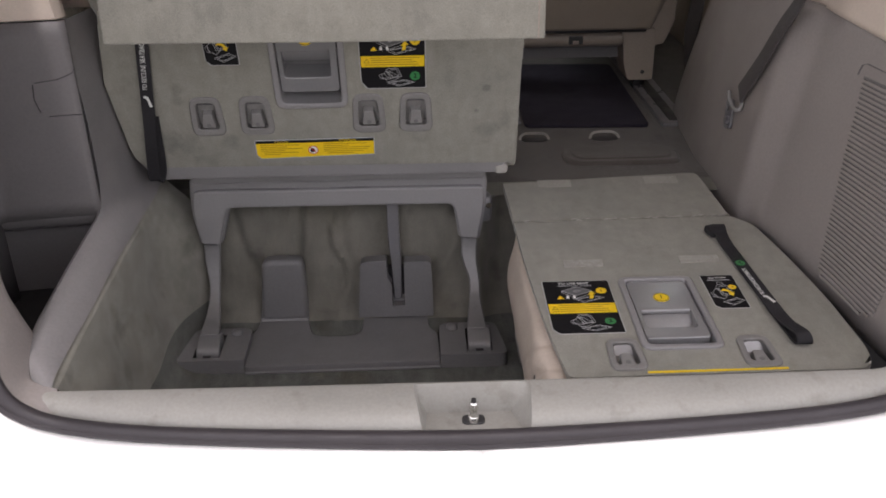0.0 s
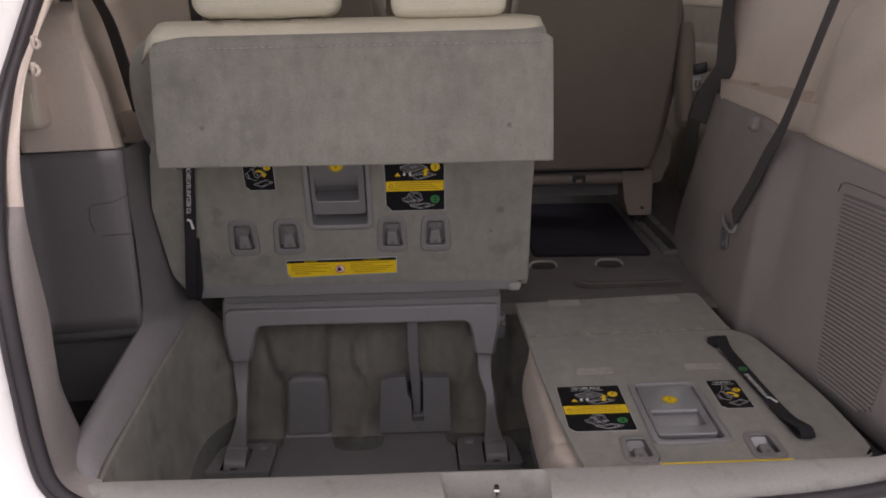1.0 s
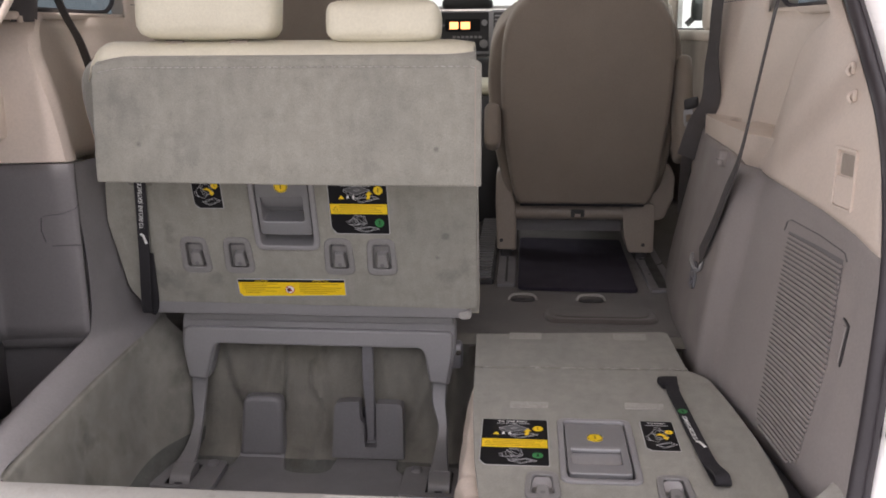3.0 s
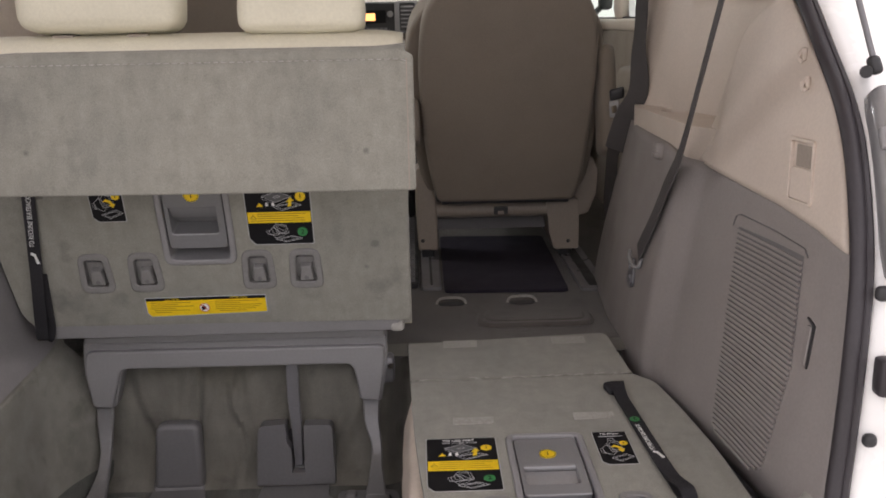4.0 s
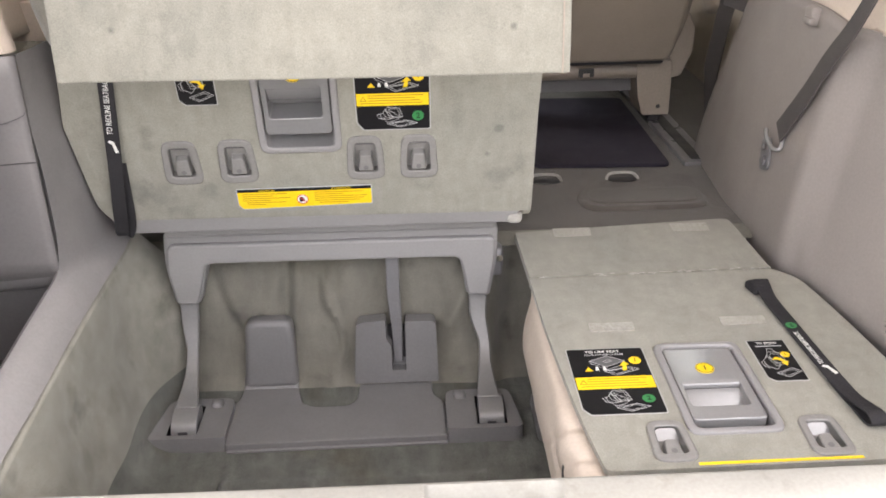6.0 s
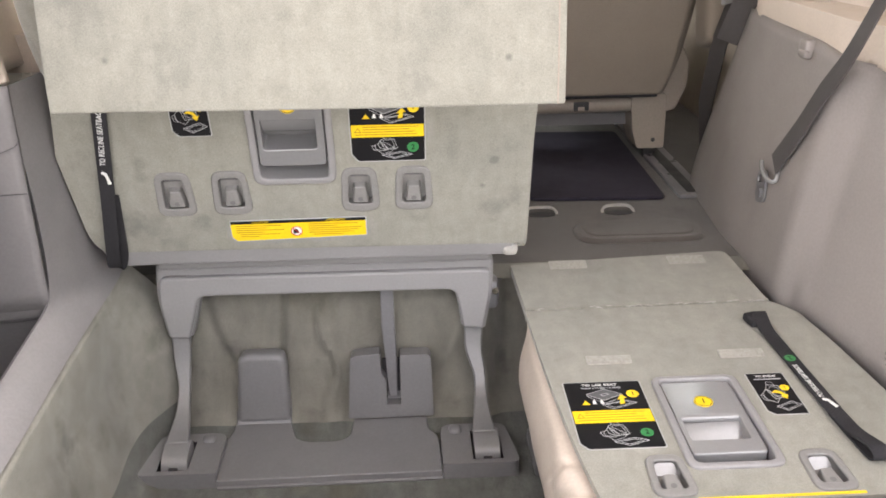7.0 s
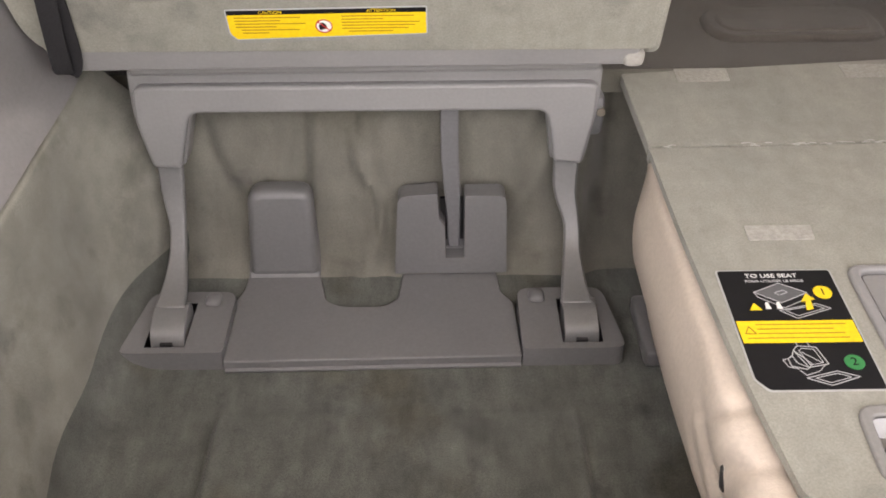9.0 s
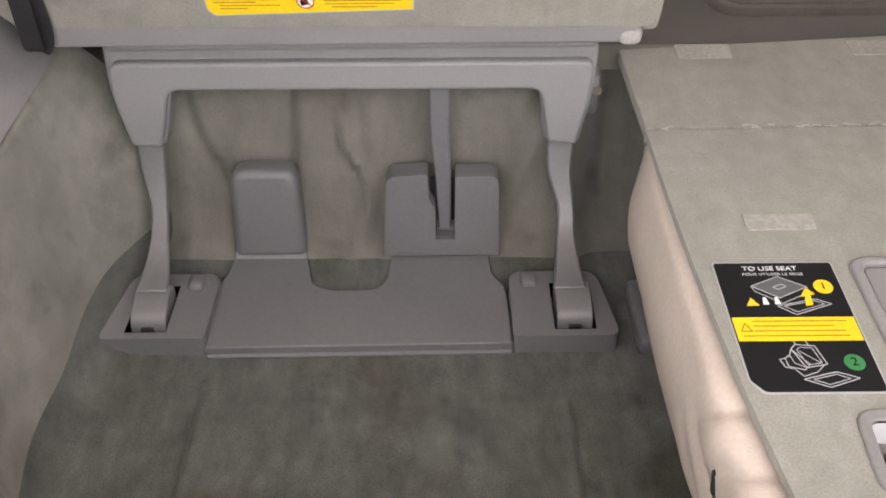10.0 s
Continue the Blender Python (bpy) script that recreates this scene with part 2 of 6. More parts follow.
def part(name, bm, mat, parent=None, label="", bevel=0.0, steps=2, solid=0.0, sharp=38, face=None):
    """Links a bmesh, given in world coordinates, as one mesh object."""
    bmesh.ops.remove_doubles(bm, verts=bm.verts, dist=1e-5)
    bmesh.ops.recalc_face_normals(bm, faces=bm.faces)
    if face:
        bm.normal_update()
        if sum((f.normal * f.calc_area() for f in bm.faces), Vector()).dot(Vector(face)) < 0:
            bmesh.ops.reverse_faces(bm, faces=bm.faces)
    me = bpy.data.meshes.new(name)
    bm.to_mesh(me)
    bm.free()
    me.materials.append(mat)
    me.polygons.foreach_set("use_smooth", [True] * len(me.polygons))
    me.set_sharp_from_angle(angle=radians(sharp))
    ob = new(name, me)
    if parent is not None:
        ob.parent = parent
        ob.matrix_parent_inverse = Matrix.Translation(-SPOT.get(parent.name, Vector()))
    if solid:
        sm = ob.modifiers.new("thickness", "SOLIDIFY")
        sm.thickness, sm.offset = solid, -1
    if bevel:
        bv = ob.modifiers.new("edges", "BEVEL")
        bv.width, bv.segments, bv.limit_method, bv.angle_limit = bevel, steps, "ANGLE", radians(40)
        bv.harden_normals = False
    if label:
        tagged(ob, label)
    return ob


def setting(name, bm, mat, label, category, **more):
    return tagged(part(name, bm, mat, None, **more), label, category, kind="structure")


def basis(at, u, v):
    """A local frame: u across, v along, w out of the surface."""
    u, v = Vector(u).normalized(), Vector(v).normalized()
    w = u.cross(v)
    m = Matrix((u, v, w)).transposed().to_4x4()
    m.translation = at
    return m


def rounded(pts, r, n=4):
    """A polygon with its corners rounded; r is one radius, or one for each corner."""
    out, k = [], len(pts)
    rs = r if isinstance(r, (list, tuple)) else [r] * k
    for i in range(k):
        p, a, b = Vector(pts[i]), Vector(pts[i - 1]), Vector(pts[(i + 1) % k])
        if rs[i] <= 0:
            out.append(p)
            continue
        da, db = (a - p), (b - p)
        c = min(rs[i], da.length * 0.49, db.length * 0.49)
        s, e = p + da.normalized() * c, p + db.normalized() * c
        for j in range(n + 1):
            t = j / n
            out.append((1 - t) ** 2 * s + 2 * t * (1 - t) * p + t * t * e)
    return out


def rect(u0, u1, v0, v1):
    return [(u0, v0), (u1, v0), (u1, v1), (u0, v1)]


def prism(m, pts, w0, w1, taper=0.0, bm=None):
    """A polygon in the plane of m, raised from w0 to w1; taper shrinks the top."""
    bm = bm or bmesh.new()
    c = sum((Vector(p) for p in pts), Vector((0, 0))) / len(pts)
    lo = [bm.verts.new(m @ Vector((p[0], p[1], w0))) for p in pts]
    hi = []
    for p in pts:
        q = Vector(p)
        d = (c - q)
        q = q + d.normalized() * min(taper, d.length) if taper else q
        hi.append(bm.verts.new(m @ Vector((q[0], q[1], w1))))
    k = len(pts)
    bm.faces.new(lo[::-1])
    bm.faces.new(hi)
    for i in range(k):
        bm.faces.new((lo[i], lo[(i + 1) % k], hi[(i + 1) % k], hi[i]))
    return bm


def plate(m, outer, holes, top, bottom, bm=None):
    """A face with holes at height top; its rim and the holes' walls go down to bottom."""
    bm = bm or bmesh.new()
    edges, loops = [], []
    for pts in [outer, *holes]:
        vs = [bm.verts.new(m @ Vector((p[0], p[1], top))) for p in pts]
        edges += [bm.edges.new((vs[i], vs[(i + 1) % len(vs)])) for i in range(len(vs))]
        loops.append((vs, pts))
    bmesh.ops.triangle_fill(bm, use_beauty=True, use_dissolve=False, edges=edges)
    for vs, pts in loops:
        lo = [bm.verts.new(m @ Vector((p[0], p[1], bottom))) for p in pts]
        for i in range(len(vs)):
            j = (i + 1) % len(vs)
            bm.faces.new((vs[i], vs[j], lo[j], lo[i]))
    return bm


def sweep(pts, size, up=(0, 0, 1), bm=None, sizes=None, across=None):
    """A flat band (width, thickness) along a line of points, its face towards up (one vector, or one for each point), or its width along across."""
    bm = bm or bmesh.new()
    pts = [Vector(p) for p in pts]
    rings = []
    for i, p in enumerate(pts):
        t = (pts[min(i + 1, len(pts) - 1)] - pts[max(i - 1, 0)]).normalized()
        n = Vector(up[i] if isinstance(up, list) else up)
        if across is not None:
            s = Vector(across)
            s = (s - s.dot(t) * t).normalized()
            n = s.cross(t)
        n = (n - n.dot(t) * t).normalized()
        s = t.cross(n)
        a, b = (sizes[i] if sizes else size)
        rings.append([bm.verts.new(p + s * (a * x / 2) + n * (b * y / 2)) for x, y in ((-1, -1), (1, -1), (1, 1), (-1, 1))])
    for r, q in zip(rings, rings[1:]):
        for i in range(4):
            bm.faces.new((r[i], r[(i + 1) % 4], q[(i + 1) % 4], q[i]))
    bm.faces.new(rings[0][::-1])
    bm.faces.new(rings[-1])
    return bm


def tube(pts, r, n=10, bm=None):
    bm = bm or bmesh.new()
    pts = [Vector(p) for p in pts]
    side, rings = None, []
    for i, p in enumerate(pts):
        t = (pts[min(i + 1, len(pts) - 1)] - pts[max(i - 1, 0)]).normalized()
        if side is None:
            side = t.orthogonal().normalized()
        side = (side - side.dot(t) * t).normalized()
        o = t.cross(side)
        rr = r[i] if isinstance(r, (list, tuple)) else r
        rings.append([bm.verts.new(p + rr * (math.cos(a) * side + math.sin(a) * o)) for a in (2 * math.pi * k / n for k in range(n))])
    for q, s in zip(rings, rings[1:]):
        for i in range(n):
            bm.faces.new((q[i], q[(i + 1) % n], s[(i + 1) % n], s[i]))
    bm.faces.new(rings[0][::-1])
    bm.faces.new(rings[-1])
    return bm


def smooth(pts, n=6):
    """Points on a smooth line through pts."""
    pts = [Vector(p) for p in pts]
    out = []
    for i in range(len(pts) - 1):
        a, b, c, d = pts[max(i - 1, 0)], pts[i], pts[i + 1], pts[min(i + 2, len(pts) - 1)]
        for k in range(n):
            t = k / n
            out.append(0.5 * (2 * b + (c - a) * t + (2 * a - 5 * b + 4 * c - d) * t * t + (3 * b - a - 3 * c + d) * t ** 3))
    return out + [pts[-1]]


def surface(f, us, vs, bm=None):
    bm = bm or bmesh.new()
    g = [[bm.verts.new(f(u, v)) for v in vs] for u in us]
    for i in range(len(us) - 1):
        for j in range(len(vs) - 1):
            bm.faces.new((g[i][j], g[i + 1][j], g[i + 1][j + 1], g[i][j + 1]))
    return bm


def steps(a, b, n):
    return [a + (b - a) * i / n for i in range(n + 1)]


def rounded_box(m, half, r, n=8, puff=0.0, bm=None):
    """A box with round edges of radius r about the origin of m; puff swells its faces."""
    bm = bm or bmesh.new()
    h = Vector(half)
    made = {}

    def place(p):
        key = tuple(round(c, 5) for c in p)
        if key not in made:
            core = Vector([max(-(h[i] - r), min(h[i] - r, p[i] * h[i])) for i in range(3)])
            d = Vector([p[i] * h[i] for i in range(3)]) - core
            q = core + (d.normalized() * r if d.length > 1e-9 else d)
            if puff:
                q += puff * Vector([p[i] * (1 - p[(i + 1) % 3] ** 2) * (1 - p[(i + 2) % 3] ** 2) for i in range(3)])
            made[key] = bm.verts.new(m @ q)
        return made[key]

    g = [math.sin(math.pi / 2 * t) for t in steps(-1, 1, n)]
    for ax in range(3):
        for s in (-1, 1):
            for i in range(n):
                for j in range(n):
                    c = []
                    for a, b in ((i, j), (i + 1, j), (i + 1, j + 1), (i, j + 1)):
                        p = [0, 0, 0]
                        p[ax], p[(ax + 1) % 3], p[(ax + 2) % 3] = s, g[a], g[b]
                        c.append(place(p))
                    if len(set(c)) > 2:
                        bm.faces.new(c)
    return bm


def box(x0, x1, y0, y1, z0, z1, bm=None):
    return prism(Matrix(), rect(x0, x1, y0, y1), z0, z1, bm=bm)


def disc(m, u, v, r, w0, w1, n=24, bm=None):
    return prism(m, [(u + r * math.cos(2 * math.pi * k / n), v + r * math.sin(2 * math.pi * k / n)) for k in range(n)], w0, w1, bm=bm)


def lettering(name, text, m, size, mat, parent, align="CENTER", stretch=1.0):
    """Built-in font letters in the plane of m, turned into a mesh."""
    cu = bpy.data.curves.new(name, "FONT")
    cu.body, cu.size, cu.align_x, cu.align_y, cu.extrude = text, size, align, "CENTER", 0.0002
    tmp = bpy.data.objects.new(name, cu)
    scene.collection.objects.link(tmp)
    me = bpy.data.meshes.new_from_object(tmp.evaluated_get(bpy.context.evaluated_depsgraph_get()))
    bpy.data.objects.remove(tmp)
    me.transform(m @ Matrix.Diagonal((stretch, 1, 1, 1)))
    me.materials.clear()
    me.materials.append(mat)
    ob = new(name, me)
    ob.parent = parent
    ob.matrix_parent_inverse = Matrix.Translation(-SPOT.get(parent.name, Vector()))
    return ob


def local(m, u, v, w=0.0, turn=0.0):
    return m @ Matrix.Translation((u, v, w)) @ Matrix.Rotation(radians(turn), 4, "Z")


def interp(x, xs, ys):
    return float(np.interp(x, xs, ys))


# ---------------------------------------------------------------- the van's shell
SIDE_Y = (-0.3, -0.1, 0.0, 0.17, 0.33, 0.43, 0.50, 0.8, 1.1, 1.5)
SIDE_X = (0.66, 0.64, 0.62, 0.605, 0.582, 0.567, 0.535, 0.533, 0.56, 0.60)
BELT_Y = (-0.15, -0.03, 0.06, 0.18, 0.3, 0.45, 0.6, 0.95)
BELT_Z = (0.365, 0.377, 0.394, 0.407, 0.417, 0.43, 0.447, 0.455)
REAR_Z = (-0.03, 0.06, 0.163, 0.278, 0.38, 0.493, 0.565, 0.64, 0.73, 0.85, 1.0)
REAR_Y = (-0.115, -0.098, -0.083, -0.064, -0.031, 0.028, 0.085, 0.182, 0.287, 0.39, 0.5)
PILLAR_Z = (0.43, 0.5, 0.56, 0.607, 0.64, 0.664, 0.685, 0.7, 0.715, 0.85)
PILLAR_Y = (0.525, 0.498, 0.486, 0.47, 0.452, 0.428, 0.39, 0.35, 0.3, 0.2)


def side_x(y, z):
    return interp(y, SIDE_Y, SIDE_X) + 0.17 * z


def belt_z(y, s=1):
    return interp(y, BELT_Y, BELT_Z) if s > 0 else interp(y, (0.0, 0.07, 0.37, 0.6, 0.95), (0.505, 0.497, 0.449, 0.447, 0.455))


def rear_y(z):
    return interp(z, REAR_Z, REAR_Y)


# the ground outside
setting("ground", prism(Matrix(), rect(-400, 400, -400, 400), -0.72, -0.7), CONCRETE, "light grey concrete under the parked van", "ground")

# carpeted floor: the well behind the seats, its front wall and the cabin floor
WELL = [(-0.075, 0.02), (-0.07, -0.06), (-0.066, -0.18), (-0.05, -0.225), (-0.01, -0.245), (0.08, -0.246), (0.16, -0.246), (0.22, -0.246), (0.27, -0.246), (0.285, -0.246), (0.3, -0.246),
        (0.36, -0.246), (0.44, -0.246), (0.5, -0.243), (0.54, -0.232), (0.57, -0.205), (0.58, -0.185), (0.588, -0.165), (0.592, -0.145), (0.596, -0.125), (0.599, -0.105), (0.602, -0.085), (0.604, -0.065), (0.606, -0.045), (0.609, -0.025), (0.614, -0.005), (0.626, 0.014), (0.65, 0.02), (0.69, 0.022)]


# folds of the front wall: place, depth, width, lean, wave
FOLDS = [(-0.345, 0.013, 0.011, 0.1, 0.0), (-0.262, 0.012, 0.008, 0.0, 0.018), (-0.235, 0.006, 0.01, -0.1, 0.006), (-0.44, 0.008, 0.011, -0.3, 0.004), (-0.395, 0.006, 0.012, 0.2, 0.0), (-0.05, 0.01, 0.011, 0.5, 0.0), (0.055, 0.008, 0.012, -0.2, 0.006)]


def well_floor(x, i):
    y, z = WELL[int(i)]
    if 0.05 < y < 0.29:
        k = min(1, (0.29 - y) / 0.02)
        left, right = min(1.0, max(0.0, (x + 0.428) / 0.007)), min(1.0, max(0.0, (0.02 - x) / 0.007))
        z += k * (0.0075 * left * right - 0.004 * math.exp(-((x + 0.432) / 0.004) ** 2) + 0.004 * math.exp(-((x + 0.418) / 0.006) ** 2) + 0.003 * math.exp(-((x - 0.012) / 0.006) ** 2))
        z += 0.002 * noise.noise((x * 7, y * 9, 4.0))
    if z > -0.24 and z < 0.01 and y > 0.3:
        fade = min(1.0, (z + 0.24) / 0.04) * min(1.0, (0.03 - z) / 0.02)
        # added hollow on the right, so that this stretch of wall falls into shade
        q = min(1.0, max(0.0, (x - 0.045) / 0.05))
        y += fade * 0.06 * q * q * (3 - 2 * q)
        for c, a, w, bend, turn in FOLDS:
            d = x - c - bend * (z + 0.12) - turn * math.sin((z + 0.02) * 36)
            y += fade * 0.95 * a * (math.exp(-(d / w) ** 2) - 0.8 * math.exp(-((d - 1.9 * w) / (1.3 * w)) ** 2))
        y += fade * (0.004 * math.sin(x * 31 + z * 9) + 0.008 * noise.noise((x * 14, z * 9, 0.3)) + 0.003 * noise.noise((x * 45, z * 20, 1.3)))
    return Vector((x, y, z))


setting("floor", surface(well_floor, steps(-0.66, 0.66, 660), range(15)), SHADED_FLOOR_CARPET, "dark olive carpet on the sunken well floor, deepened for shade", "carpet", sharp=60)
setting("wall_well", surface(well_floor, steps(-0.66, 0.66, 440), range(14, len(WELL))), WELL_CARPET, "olive grey creased carpet on the front wall of the well", "carpet", sharp=60)
setting("floor_cabin", box(-0.9, 0.9, 0.68, 3.2, -0.02, 0.022), CABIN_CARPET, "brown grey carpet on the cabin floor", "carpet")


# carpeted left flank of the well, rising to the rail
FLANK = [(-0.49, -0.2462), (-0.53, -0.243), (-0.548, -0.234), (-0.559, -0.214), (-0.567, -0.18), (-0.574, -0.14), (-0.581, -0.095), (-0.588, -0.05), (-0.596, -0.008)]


def rail_foot(y):
    return interp(y, (-0.06, 0.03, 0.13, 0.26, 0.42, 0.6), (0.02, 0.031, 0.042, 0.053, 0.063, 0.075))


def flank(y, a):
    if a < len(FLANK):
        px, pz = FLANK[int(a)]
    else:
        px, dz = ((-0.6015, -0.012), (-0.603, -0.004), (-0.611, -0.001))[int(a) - len(FLANK)]
        pz = rail_foot(y) + dz
    lump = (0.008 * math.sin(y * 11 + 1.2) + 0.004 * math.sin(y * 27 + 3 * pz) + 0.006 * noise.noise((y * 9, pz * 9, 2.0))) * (1 if 2 < a < 8 else 0)
    k = max(0.0, y - 0.42) / 0.2
    return Vector((px + lump + 0.06 * k * k * (1 if 1 < a < 9 else 0), y, pz))


# the darkened floor carpet laps up the flank's foot to shade it
setting("floor_edge", surface(flank, steps(-0.07, 0.625, 60), range(5)), SHADED_FLOOR_CARPET, "olive carpet at the foot of the well's side, shade painted in", "carpet", sharp=60)
setting("floor_flank", surface(flank, steps(-0.07, 0.625, 60), range(4, 12)), LIT_FLANK_CARPET, "olive grey carpet on the well's side wall, lightened as lit", "carpet", sharp=60)


# right side trim: grey below, cream above
def right_low(y, v):
    yb = y if y >= 0.2 else 0.2 - (0.2 - rear_y(0.38)) * (0.2 - y) / 0.32
    z = -0.04 + (belt_z(yb) + interp(yb, (0.42, 0.5), (0.006, 0.0)) + 0.04) * v
    if y < 0.2:
        y2 = 0.2 - (0.2 - (rear_y(z) + 0.006)) * (0.2 - y) / 0.32
    else:
        y2 = min(y, 1.12 - 0.37 * max(z, 0))
    return Vector((side_x(y2, z) + (0.03 * (1 - v) ** 6 if y > 0.45 else 0.04 * max(0.0, 0.03 - z) / 0.07 * min(1.0, max(0.0, (y2 + 0.06) / 0.04))), y2, z))


setting("wall_right", surface(right_low, steps(-0.12, 0.42, 30) + [0.43, 0.445, 0.46, 0.475, 0.49, 0.5] + steps(0.52, 1.12, 20), steps(0, 1, 24)), RIGHT_PLASTIC,
        "warm grey grained plastic side trim of the cargo bay", "trim panel", solid=0.012, face=(-1, 0, 0))


def pillar(s):
    def f(v, u):
        z = 0.36 + 0.62 * v
        for _ in range(3):
            y0 = rear_y(z) + 0.014
            y1 = max(interp(z, PILLAR_Z, PILLAR_Y), y0 + 0.045)
            y = y0 + (y1 - y0) * u
            foot = belt_z(y, s) + 0.0012
            z = foot + (0.98 - foot) * v
        bow = -0.02 * math.sin(math.pi * min(1, u)) * (z - 0.36) / 0.62
        return Vector((s * (side_x(y, z) - 0.0045 + bow + (0.055 * ((u - 0.76) / 0.24) ** 2 if u > 0.76 else 0)), y, z))
    return f


for s, nm in ((1, "right"),):
    setting("pillar_" + nm, surface(pillar(s), steps(0, 1, 62), steps(0, 0.76, 34) + steps(0.775, 1.0, 14)), CREAM_PLASTIC,
            "cream grained plastic pillar trim beside the tailgate", "pillar trim", solid=0.01, face=(-s, 0, 0))


# added black sheet that makes the gap beside the folded seat read as shade
setting("gap_shade", box(0.57, 0.72, -0.06, 0.48, -0.1, -0.085), BLACK_PLASTIC, "black sheet for the shade in the gap beside the folded seat", "tray")


# shelf with a cup recess, quarter wall and side window, on both sides
def shelf_poly(s):
    if s < 0:
        return [(-0.66, 0.6), (-0.63, 0.62), (-0.616, 0.9), (-0.635, 0.955), (-0.80, 0.955), (-0.80, 0.6)]
    return [(s * 0.66, 0.4), (s * 0.622, 0.5), (s * 0.616, 0.9), (s * 0.635, 0.955), (s * 0.80, 0.955), (s * 0.80, 0.4)]


DISH_Y = (0.36, 0.45, 0.54, 0.63, 0.72, 0.8, 0.87, 0.925, 0.955, 0.975, 0.99, 1.0)
DISH_X = (0.70, 0.722, 0.728, 0.724, 0.708, 0.69, 0.668, 0.645, 0.636, 0.642, 0.68, 0.82)


def dished(i, z):
    k = range(12)
    out = interp(z, (0.44, 0.5, 0.6, 0.7, 0.735, 0.85, 1.2), (-0.01, 0.0, 0.012, 0.03, 0.034, 0.036, 0.06)) * interp(i, (0, 5, 9, 11), (1.0, 1.0, 0.3, 0.3))
    return Vector((interp(i, k, DISH_X) + out, interp(i, k, DISH_Y), z))


for s, nm in ((1, "right"), (-1, "left")):
    pts = shelf_poly(s) if s > 0 else shelf_poly(s)[::-1]
    cup = [(s * (0.672 if s > 0 else 0.7) + 0.024 * s * math.cos(a), 0.775 + 0.05 * math.sin(a)) for a in steps(0, 2 * math.pi, 20)[:-1]]
    ledge = plate(Matrix(), rounded(pts, [0, 0.02, 0.04, 0.03, 0, 0]), [cup], 0.492 if s > 0 else 0.487, 0.425)
    prism(Matrix(), cup, 0.458, 0.462, bm=ledge)
    setting("shelf_" + nm, ledge, CREAM_PLASTIC, "cream plastic side shelf with a cup recess", "shelf", bevel=0.02, steps=5)
    # dished panel that swings in to a rounded post ahead of the shelf, with the window behind it
    flip = lambda i, z, s=s: (lambda p: Vector((s * p.x, p.y, p.z)))(dished(i, z))
    ahead = steps(5.2, 11, 26)
    wall = surface(flip, steps(0 if s > 0 else 0.6, 5, 20) + ahead, steps(0.44, 0.722, 12))
    surface(flip, ahead, steps(0.722, 1.2, 18), bm=wall)
    bmesh.ops.remove_doubles(wall, verts=wall.verts, dist=0.0002)
    setting("wall_quarter_" + nm, wall, CREAM_PLASTIC, "cream plastic quarter panel and post curving in beside the shelf", "trim panel", solid=0.01, face=(-s, 0, 0))
    seam = [flip(i, 0.742 + 0.0026 * (9 - i)) + Vector((-0.0012 * s, -0.0008, 0)) for i in steps(5.4, 8.8, 14)]
    setting("trim_seam", sweep(seam, (0.0016, 0.0016), (-s, -0.4, 0)), DARK_PLASTIC, "thin seam across the window post trim", "trim")
    gasket = [(0.772, 0.3 if s > 0 else 0.4, 0.737), (0.772, 0.6, 0.735), (0.762, 0.765, 0.733), (0.752, 0.8, 0.742), (0.746, 0.815, 0.77), (0.742, 0.826, 0.86), (0.74, 0.84, 1.15)]
    setting("window_gasket", tube(smooth([(s * x, y, z) for x, y, z in gasket], 5), 0.005, 8), RUBBER, "thin black rubber gasket of the side window", "gasket")
    board = [(0.752, 0.3 if s > 0 else 0.4), (0.84, 0.3 if s > 0 else 0.4), (0.84, 0.95), (0.7, 0.95), (0.735, 0.8), (0.75, 0.65)]
    sillb = prism(Matrix(), [(s * x, y) for x, y in board][::s], 0.715, 0.73)
    setting("window_sill_" + nm, sillb, CREAM_PLASTIC, "cream window ledge", "sill", bevel=0.004)
    # outer skin with window openings, doors ahead
    skin = plate(basis((s * 0.86, 0, 0), (0, 1, 0), (0, 0, 1)), rect(0.18, 3.3, -0.35, 1.37),
                 [rounded(rect(0.42, 1.1, 0.735, 1.18), 0.05), rounded(rect(1.22, 1.95, 0.68, 1.18), 0.05), rounded(rect(2.06, 2.75, 0.68, 1.18), 0.05)], 0.0, -0.02 * s)
    setting("wall_body_" + nm, skin, WHITE_PAINT, "white painted van side with window openings", "van body")
    door = rounded_box(Matrix.Translation((s * 0.83, 2.0, 0.34)), (0.03, 0.98, 0.34), 0.025, 6)
    setting("door_" + nm, door, BEIGE_PLASTIC, "grey beige sliding door lining", "door lining")
    ledge = rounded_box(Matrix.Translation((s * 0.822, 2.0, 0.662)), (0.034, 0.97, 0.019), 0.014, 6)
    setting("door_ledge_" + nm, ledge, CREAM_PLASTIC, "cream plastic ledge along the door window", "door lining")
    setting("door_seal_" + nm, sweep([(s * 0.835, 1.15, 0.683), (s * 0.835, 2.8, 0.683)], (0.022, 0.007), (0, 0, 1)), RUBBER, "black rubber strip at the foot of the door window", "window seal")
    for y in (1.155, 2.005, 2.82):
        lining = rounded_box(Matrix.Translation((s * 0.83, y, 0.94)), (0.022, 0.05, 0.26), 0.018, 6)
        setting("window_post_" + nm, lining, CREAM_PLASTIC, "cream plastic lining of a window post", "pillar trim")
    mirror = thing("door_mirror", (s * 0.9, 2.7, 0.7), "dark door mirror seen through the side window", "door mirror", "door mirrors")
